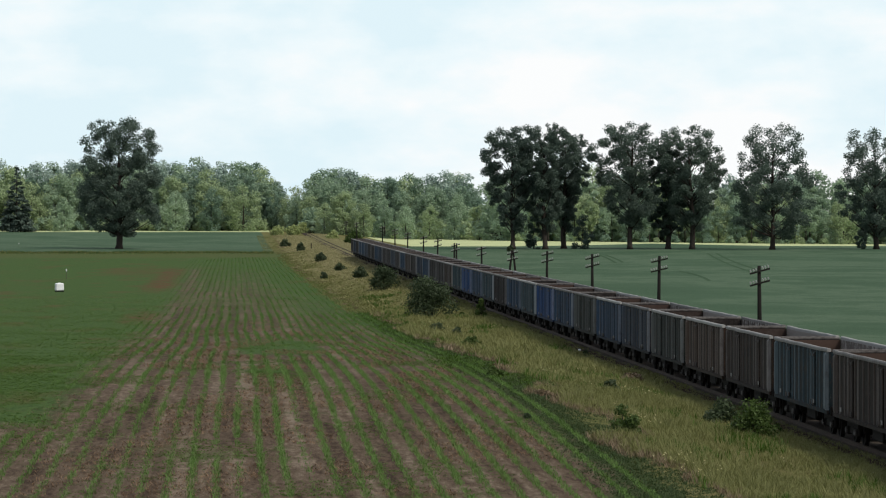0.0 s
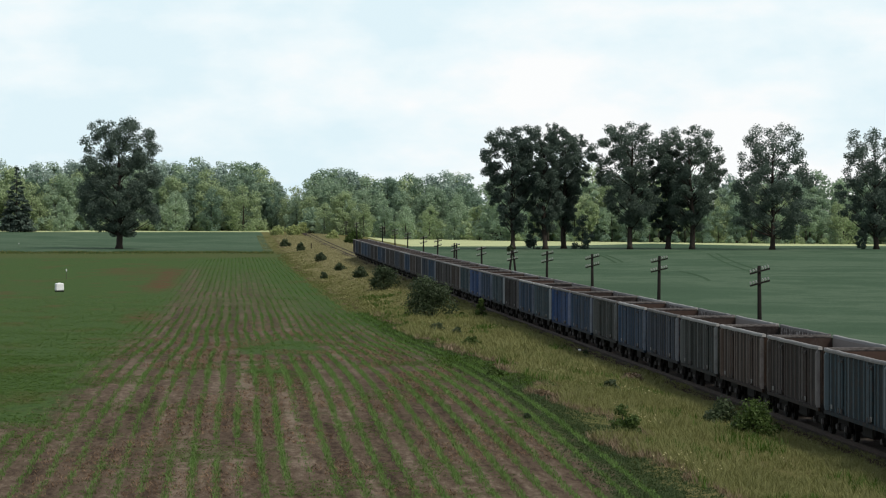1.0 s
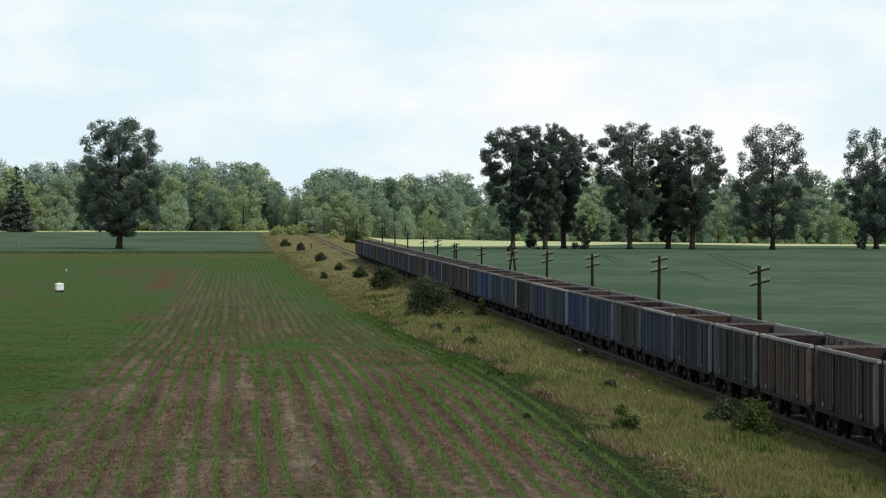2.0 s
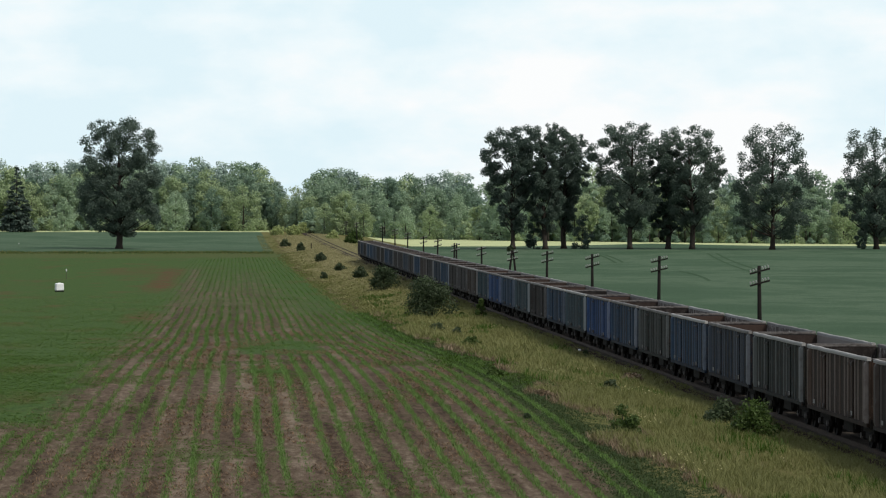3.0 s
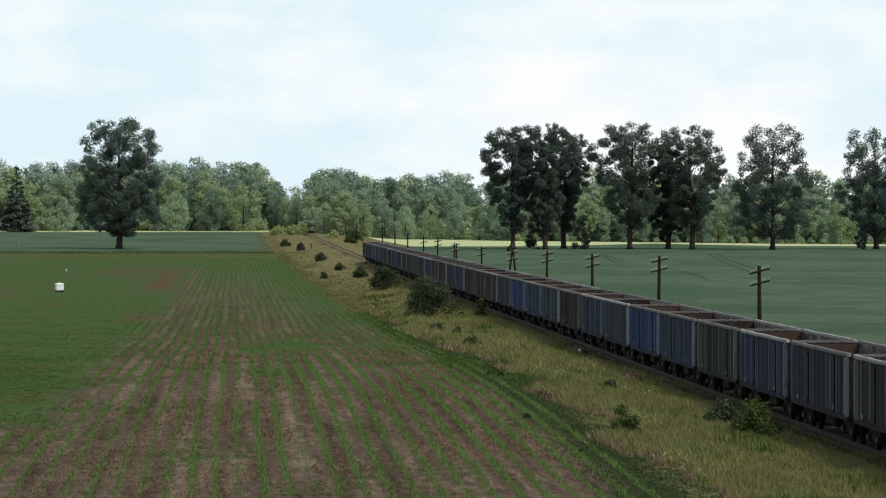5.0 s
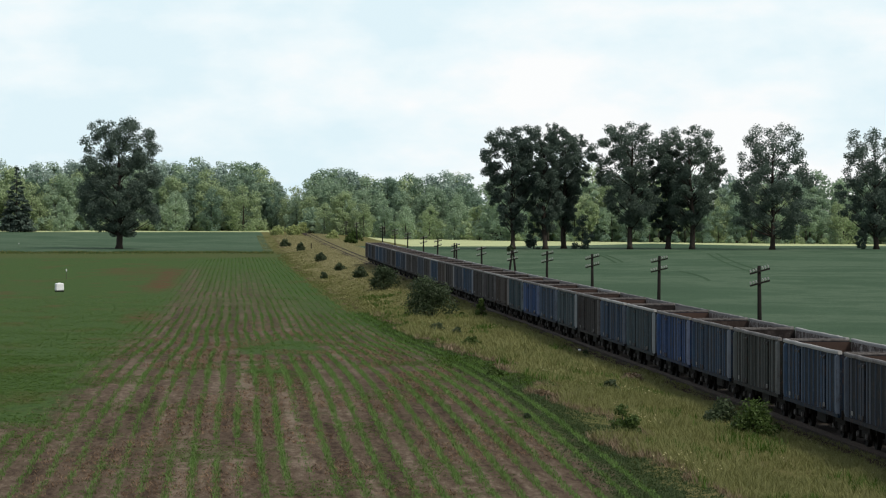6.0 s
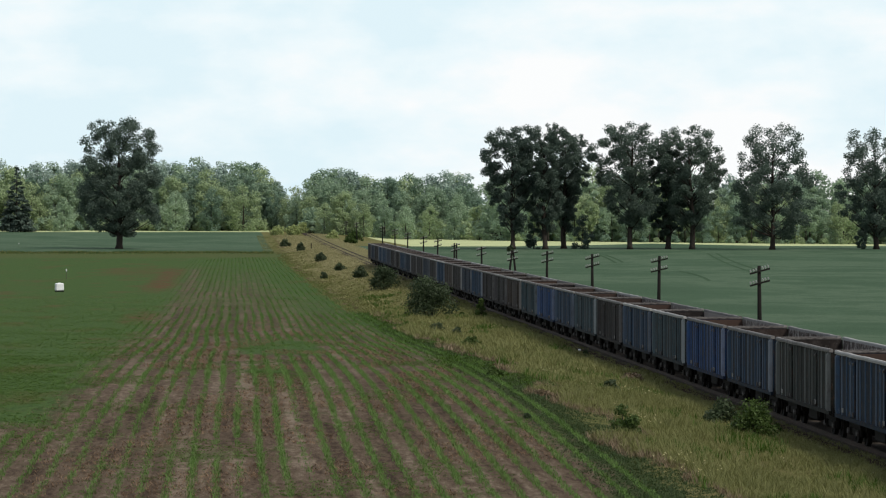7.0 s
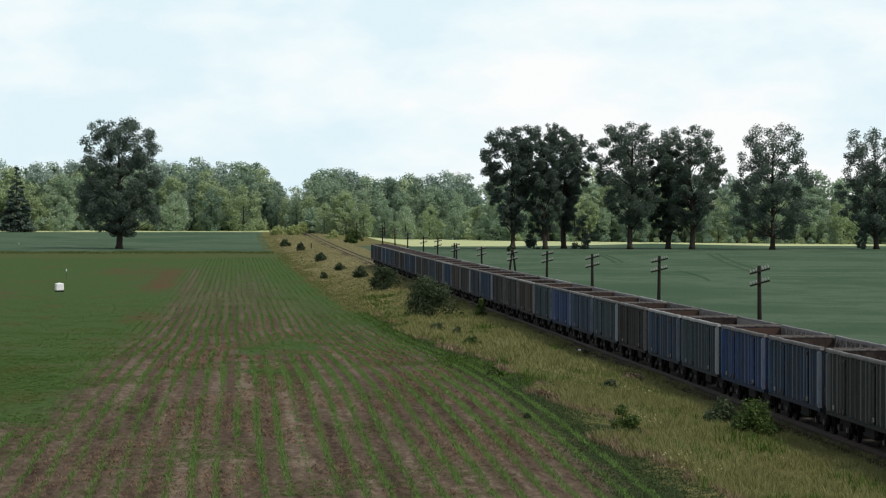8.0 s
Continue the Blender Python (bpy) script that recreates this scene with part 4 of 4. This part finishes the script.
def verge_grass():
    rng = np.random.default_rng(31)
    for y0, y1, n, h, w, per in ((98, 170, 30000, 0.33, 0.018, 5), (170, 330, 24000, 0.42, 0.040, 4), (330, 1080, 34000, 0.22, 0.085, 4)):
        y = y0 + (y1 - y0) * rng.uniform(0, 1, n) ** 1.15
        u = rng.uniform(-0.15 if y0 > 300 else 0.0, 1.0, n)
        e = np.array([field_edge(v) for v in y])
        e = np.where(y > 805, 9.0, e)
        x = e + (TRACK_X - (1.12 if y0 < 330 else 0.85) - e) * u
        dense = np.array([noise.noise((a * 0.25, b * 0.07, 3)) + 0.6 * noise.noise((a * 0.9, b * 0.3, 9)) for a, b in zip(x, y)])
        keep = rng.uniform(0, 1, n) < 0.8 + 0.7 * dense
        x, y, dense = x[keep], y[keep], dense[keep]
        foot = np.c_[x, y, heights(np.c_[x, y])]
        tall = h * (0.9 + 0.7 * dense) * rng.uniform(0.6, 1.3, len(x)) * np.clip((TRACK_X - 0.6 - x) / 2.6, 0.35 if y0 < 330 else 0.8, 1)
        edge = x - np.array([field_edge(v) for v in y]) + 2.4 * dense - 0.5 + np.clip(y - 150, 0, 120) * 0.012 + rng.uniform(-0.4, 0.4, len(x))
        old = (y0 > 300) & (rng.uniform(0, 1, len(x)) < np.clip((y - 330) / 260, 0, 1))
        groups = ((edge < 1.1, M["leaf_edge"] if y0 < 300 else M["grass"], "low dark-green weeds along the field's edge", "weeds", 0.32),
                  ((edge >= 1.1) & (edge < 1.7), M["straw"], "dead straw-coloured grass along the field's edge", "grass", 0.75),
                  ((edge >= 1.7) & ~old, M["grass"], "tall dry yellow-green meadow grass on the railway verge", "grass", 1.0),
                  ((edge >= 1.7) & old, M["grass_dry"], "bleached meadow grass on the railway verge", "grass", 1.0))
        for pick, mat, words, kind, k in groups:
            if not pick.any():
                continue
            ob = cloud_mesh("meadow_grass" if kind == "grass" else "field_weeds", blades(rng, foot[pick], tall[pick] * k, np.full(pick.sum(), w * (1.6 if k < 0.6 else 1)), 1.2 if k < 0.6 else 0.85 if y0 < 300 else 1.4, per), mat, None)
            tagged(ob, words, kind, kind="stuff")
    # dry grass on the line's far side and thinly between the rails, away from the viewer
    n = 9000
    y = 430 + 700 * rng.uniform(0, 1, n)
    x = TRACK_X + np.where(rng.uniform(0, 1, n) < 0.3, rng.uniform(-0.6, 0.6, n), rng.uniform(0.9, 6.0, n))
    low = np.where(np.abs(x - TRACK_X) < 0.7, 0.16, 0.32)
    foot = np.c_[x, y, np.array([max(land(float(a), float(b)), rise(float(b)) - (0.2 if a < TRACK_X + 1.5 else 0.6)) for a, b in zip(x, y)])]
    ob = cloud_mesh("meadow_grass", blades(rng, foot, low * rng.uniform(0.6, 1.3, n), np.full(n, 0.08), 0.5, 4), M["grass_dry"], None)
    tagged(ob, "bleached dry grass growing along and between the rails", "grass", kind="stuff")
    # the field's edge runs out into the meadow
    n = 12000
    y = 150 + 650 * rng.uniform(0, 1, n) ** 1.2
    x = np.array([field_edge(v) for v in y]) + rng.normal(0.8, 1.0, n) * (0.8 + y / 900) + 1.4 * np.array([noise.noise((v * 0.03, 5, 1)) for v in y])
    for pick, mat, words in ((y < 330, M["leaf_weed"], "green weeds between the field and the dry meadow"), (y >= 330, M["grass"], "olive grass between the field and the dry meadow")):
        px, py = x[pick], y[pick]
        ob = cloud_mesh("field_weeds", blades(rng, np.c_[px, py, heights(np.c_[px, py])], (0.12 + 0.0001 * py) * rng.uniform(0.5, 1.4, len(px)), 0.02 + 0.00012 * py, 1.6, 4), mat, None)
        tagged(ob, words, "weeds", kind="stuff")
    # greener tufts in the meadow
    n = 5200
    y = 98 + 300 * rng.uniform(0, 1, n) ** 1.5
    x = 14.0 + (TRACK_X - 2.3 - 14.0) * rng.uniform(0, 1, n)
    keep = np.array([noise.noise((a * 0.3, b * 0.09, 21)) for a, b in zip(x, y)]) + rng.uniform(-0.2, 0.2, n) > 0.22
    x, y = x[keep], y[keep]
    ob = cloud_mesh("meadow_grass", blades(rng, np.c_[x, y, heights(np.c_[x, y])], np.full(len(x), 0.42), 0.02 + 0.00012 * y, 0.6, 6), M["leaf_weed"], None)
    tagged(ob, "fresh green tufts in the meadow grass", "grass", kind="stuff")


def field_margin():
    """An unmown strip of olive and straw-coloured grass at the field's far end."""
    rng = np.random.default_rng(63)
    n = 5500
    x = rng.uniform(-75, 9, n)
    y = 806 + 5 * np.array([noise.noise((v * 0.05, 2, 8)) for v in x]) + rng.normal(0, 5, n)
    foot = np.c_[x, y, heights(np.c_[x, y])]
    tall = 0.30 * rng.uniform(0.4, 1.5, n) * np.array([1 + noise.noise((v * 0.12, 4, 3)) for v in x])
    pale = rng.uniform(0, 1, n) < 0.45
    for pick, mat, words in ((~pale, M["leaf_shrub"], "dark olive grass strip at the end of the field"), (pale, M["grass"], "bleached grass stems in the strip at the end of the field")):
        ob = cloud_mesh("field_margin", blades(rng, foot[pick], tall[pick], np.full(pick.sum(), 0.09), 0.6, 4), mat, None)
        tagged(ob, words, "grass", kind="stuff")


def wildflowers():
    """Small pale blossoms in clusters over the meadow."""
    rng = np.random.default_rng(77)
    n = 5000
    y = 100 + 330 * rng.uniform(0, 1, n) ** 1.3
    x = 13.6 + (TRACK_X - 2.6 - 13.6) * rng.uniform(0, 1, n)
    keep = np.array([noise.noise((a * 0.35, b * 0.06, 51)) for a, b in zip(x, y)]) > 0.42
    x, y = x[keep], y[keep]
    mid = np.c_[x, y, heights(np.c_[x, y]) + rng.uniform(0.28, 0.5, len(x))]
    lobes = np.c_[mid, np.full((len(x), 3), 0.03)]
    ob = cloud_mesh("wildflowers", leaf_cloud(rng, lobes, len(x) * 3, 0.032, 0.3), M["blossom"], None)
    tagged(ob, "small pale yellow wildflowers among the meadow grass", "wildflowers", kind="stuff")


def maize():
    """Young maize in rows 0.75 m apart, with gaps; weeds and dead stalks between."""
    rng = np.random.default_rng(41)
    for y0, y1, gap, h, w, per, left in ((98, 180, 0.11, 0.15, 0.020, 6, -13), (180, 330, 0.24, 0.14, 0.034, 5, -24), (330, 760, 0.60, 0.085, 0.055, 4, -60)):
        xs, ys = [], []
        for i in range(110):
            x0 = 12.2 - 0.75 * i
            if x0 < left:
                break
            y = np.arange(y0, y1, gap)
            y = y + rng.uniform(-0.4, 0.4, len(y)) * gap
            wave = np.array([noise.noise((3.1, v * 0.02, i * 0.06)) for v in y]) * 0.22
            xs.append(x0 + wave + rng.normal(0, 0.04, len(y)))
            ys.append(y)
        x, y = np.concatenate(xs), np.concatenate(ys)
        vig = np.array([noise.noise((a * 0.16, b * 0.05, 7)) + 0.5 * noise.noise((a * 0.6, b * 0.2, 17)) for a, b in zip(x, y)])
        inside = (x > y * -0.0735 - 1.5) & (x < np.array([field_edge(v) for v in y]) - 0.05)
        keep = inside & (rng.uniform(0, 1, len(x)) < np.clip((0.72 - 0.0009 * np.clip(y - 300, 0, 400)) + 0.9 * vig + 0.04 * (x - 2) * (y < 260), 0.48, 1)) & ((rng.uniform(0, 1, len(x)) < np.clip((x + 9.5 + 2 * vig) / 5, 0, 1)) | (y < 124))
        for x0, x1, b0, b1 in ((1.75, 2.45, 100, 190), (0.15, 0.75, 138, 195), (-0.2, 0.3, 98, 122), (-1.2, -0.6, 98, 118), (0.0, 5.5, 200, 240)):
            keep &= ~((x > x0) & (x < x1) & (y > b0) & (y < b1) & (rng.uniform(0, 1, len(x)) < 0.75))
        x, y, vig = x[keep], y[keep], vig[keep]
        foot = np.c_[x, y, heights(np.c_[x, y])]
        tall = h * (0.9 + 0.6 * vig) * rng.uniform(0.6, 1.25, len(x))
        ob = cloud_mesh("maize_rows", blades(rng, foot, tall, np.full(len(x), w), 0.9 if y0 < 170 else 1.5 if y0 < 300 else 2.2, per), M["leaf_maize"], None)
        tagged(ob, "rows of young green maize in dry brown soil", "maize", kind="stuff")
    # weeds: patches among the rows, a closed stand beyond the last row
    for y0, y1, n, h, w in ((100, 200, 46000, 0.045, 0.030), (200, 420, 44000, 0.05, 0.045)):
        y = y0 + (y1 - y0) * rng.uniform(0, 1, n)
        x = -0.0735 * y - 1 + (13.0 + 0.0735 * y) * rng.uniform(0, 1, n)
        vig = np.array([noise.noise((a * 0.22, b * 0.09, 27)) + 0.5 * noise.noise((a, b * 0.4, 2)) for a, b in zip(x, y)])
        keep = ((x < -7.0 + 5 * vig) & (y > 124 + 14 * vig)) | (vig > 0.30 - 0.0012 * (y - 120) + 0.25 * rng.uniform(-1, 1, n))
        keep &= rng.uniform(0, 1, n) < (0.75 if y0 < 150 else 0.45) + vig
        keep &= x < np.array([field_edge(v) for v in y])
        keep &= rng.uniform(0, 1, n) < np.clip((440 - y) / 200, 0, 1)
        x, y = x[keep], y[keep]
        ob = cloud_mesh("field_weeds", blades(rng, np.c_[x, y, heights(np.c_[x, y])], np.full(len(x), h), np.full(len(x), w), 2.4, 4), M["leaf_weed"], None)
        tagged(ob, "low green weeds spreading over the field", "weeds", kind="stuff")
    n = 16000
    y = 98 + 190 * rng.uniform(0, 1, n) ** 1.3
    x = np.array([field_edge(v) for v in y]) + 0.5 - 1.6 * rng.uniform(0, 1, n) ** 1.5 + rng.normal(0, 0.35, n)
    ob = cloud_mesh("field_weeds", blades(rng, np.c_[x, y, heights(np.c_[x, y])], 0.06 * rng.uniform(0.5, 1.5, n), np.full(n, 0.028), 1.9, 4), M["leaf_edge"], None)
    tagged(ob, "low dark-green weeds along the field's edge", "weeds", kind="stuff")
    n = 60000
    y = 100 + 230 * rng.uniform(0, 1, n) ** 1.1
    x = -0.0735 * y + (11.0 + 0.0735 * y) * rng.uniform(0, 1, n)
    keep = np.array([noise.noise((a * 0.3, b * 0.08, 33)) for a, b in zip(x, y)]) > 0.02
    keep &= (x > -6.0 + 0.02 * rng.normal(0, 60, n)) & (rng.uniform(0, 1, n) < np.clip((330 - y) / 130, 0, 1))
    x, y = x[keep], y[keep]
    ob = cloud_mesh("maize_stubble", blades(rng, np.c_[x, y, heights(np.c_[x, y])], 0.09 * rng.uniform(0.4, 1.5, len(x)), 0.018 + 0.00008 * y, 2.2, 2), M["stalk"], None)
    tagged(ob, "dead maize stalks lying on the soil", "stubble", kind="stuff")


def backdrop():
    """Pale clouded sky, far behind everything."""
    verts, faces = [], []
    n, r = 40, 4300
    for i in range(n + 1):
        a = radians(-40 + 87 * i / n)
        for z in (-60, 150, 400, 800, 1400):
            verts.append((math.sin(a) * r, math.cos(a) * r, z))
    for i in range(n):
        for j in range(4):
            faces.append((i * 5 + j, (i + 1) * 5 + j, (i + 1) * 5 + j + 1, i * 5 + j + 1))
    m = bpy.data.materials.new("clouded_sky")
    m.use_nodes = True
    nd, l = m.node_tree.nodes, m.node_tree.links
    nd.remove(nd["Principled BSDF"])
    pos = nd.new("ShaderNodeNewGeometry").outputs["Position"]
    c1 = noise_node(nd, l, mapped(nd, l, pos, (1, 1, 2.4)), 0.0034, 5, 0.5)
    c2 = noise_node(nd, l, mapped(nd, l, pos, (1, 1, 2.0)), 0.013, 6, 0.6)
    t = nd.new("ShaderNodeMath")
    t.operation = 'MULTIPLY_ADD'
    t.inputs[1].default_value = 0.22
    l.new(c2.outputs[0], t.inputs[0])
    l.new(c1.outputs[0], t.inputs[2])
    sep = nd.new("ShaderNodeSeparateXYZ")
    l.new(pos, sep.inputs[0])
    fall = nd.new("ShaderNodeMath")
    fall.operation = 'MULTIPLY_ADD'
    fall.inputs[1].default_value = -0.00032
    l.new(sep.outputs["Z"], fall.inputs[0])
    l.new(t.outputs[0], fall.inputs[2])
    t = fall
    r1 = ramp(nd, [(0.43, (0.75, 0.90, 0.96)), (0.55, (0.85, 0.95, 0.985)), (0.67, (0.97, 0.985, 0.99))])
    l.new(t.outputs[0], r1.inputs[0])
    e = nd.new("ShaderNodeEmission")
    l.new(r1.outputs[0], e.inputs["Color"])
    l.new(e.outputs[0], nd["Material Output"].inputs[0])
    ob = link_mesh("sky_backdrop", verts, faces, m, None, "pale bright sky with thin white clouds", smooth=True)
    tagged(ob, category="sky", kind="structure")


ground()
track()
WAGONS = train()
poles()
tank()
tyre_tracks()
marker_posts()
litter()
big_trees()
forest()
bushes()
verge_grass()
field_margin()
wildflowers()
maize()
backdrop()


def motions():
    """The train comes on at a steady speed; its wheels roll."""
    turns = {}
    for w, y0 in WAGONS:
        rows = []
        for i in range(17):
            y = y0 - SPEED * 0.5 * i
            rows.append((0.5 * i, pose(TRACK_X, y, rise(y), math.degrees(math.atan((rise(y + 4) - rise(y - 4)) / 8)), 0, 0)))
        walk(w, rows)
        for bogie in w.children:
            if not bogie.name.startswith("bogie"):
                continue
            for ws in bogie.children:
                if not ws.name.startswith("wheelset"):
                    continue
                key = ws.location.y > 0
                if key not in turns:
                    spin = math.degrees(SPEED / 30 / 0.46)
                    y = 0.9 if key else -0.9
                    walk(ws, [(f / 30, pose(0, y, 0.46) @ pose(0, 0, 0, spin * f)) for f in range(241)])
                    turns[key] = ws
                else:
                    ws.rotation_mode = "QUATERNION"
                    keys = ws.animation_data_create()
                    keys.action = turns[key].animation_data.action
                    keys.action_slot = turns[key].animation_data.action_slot


motions()
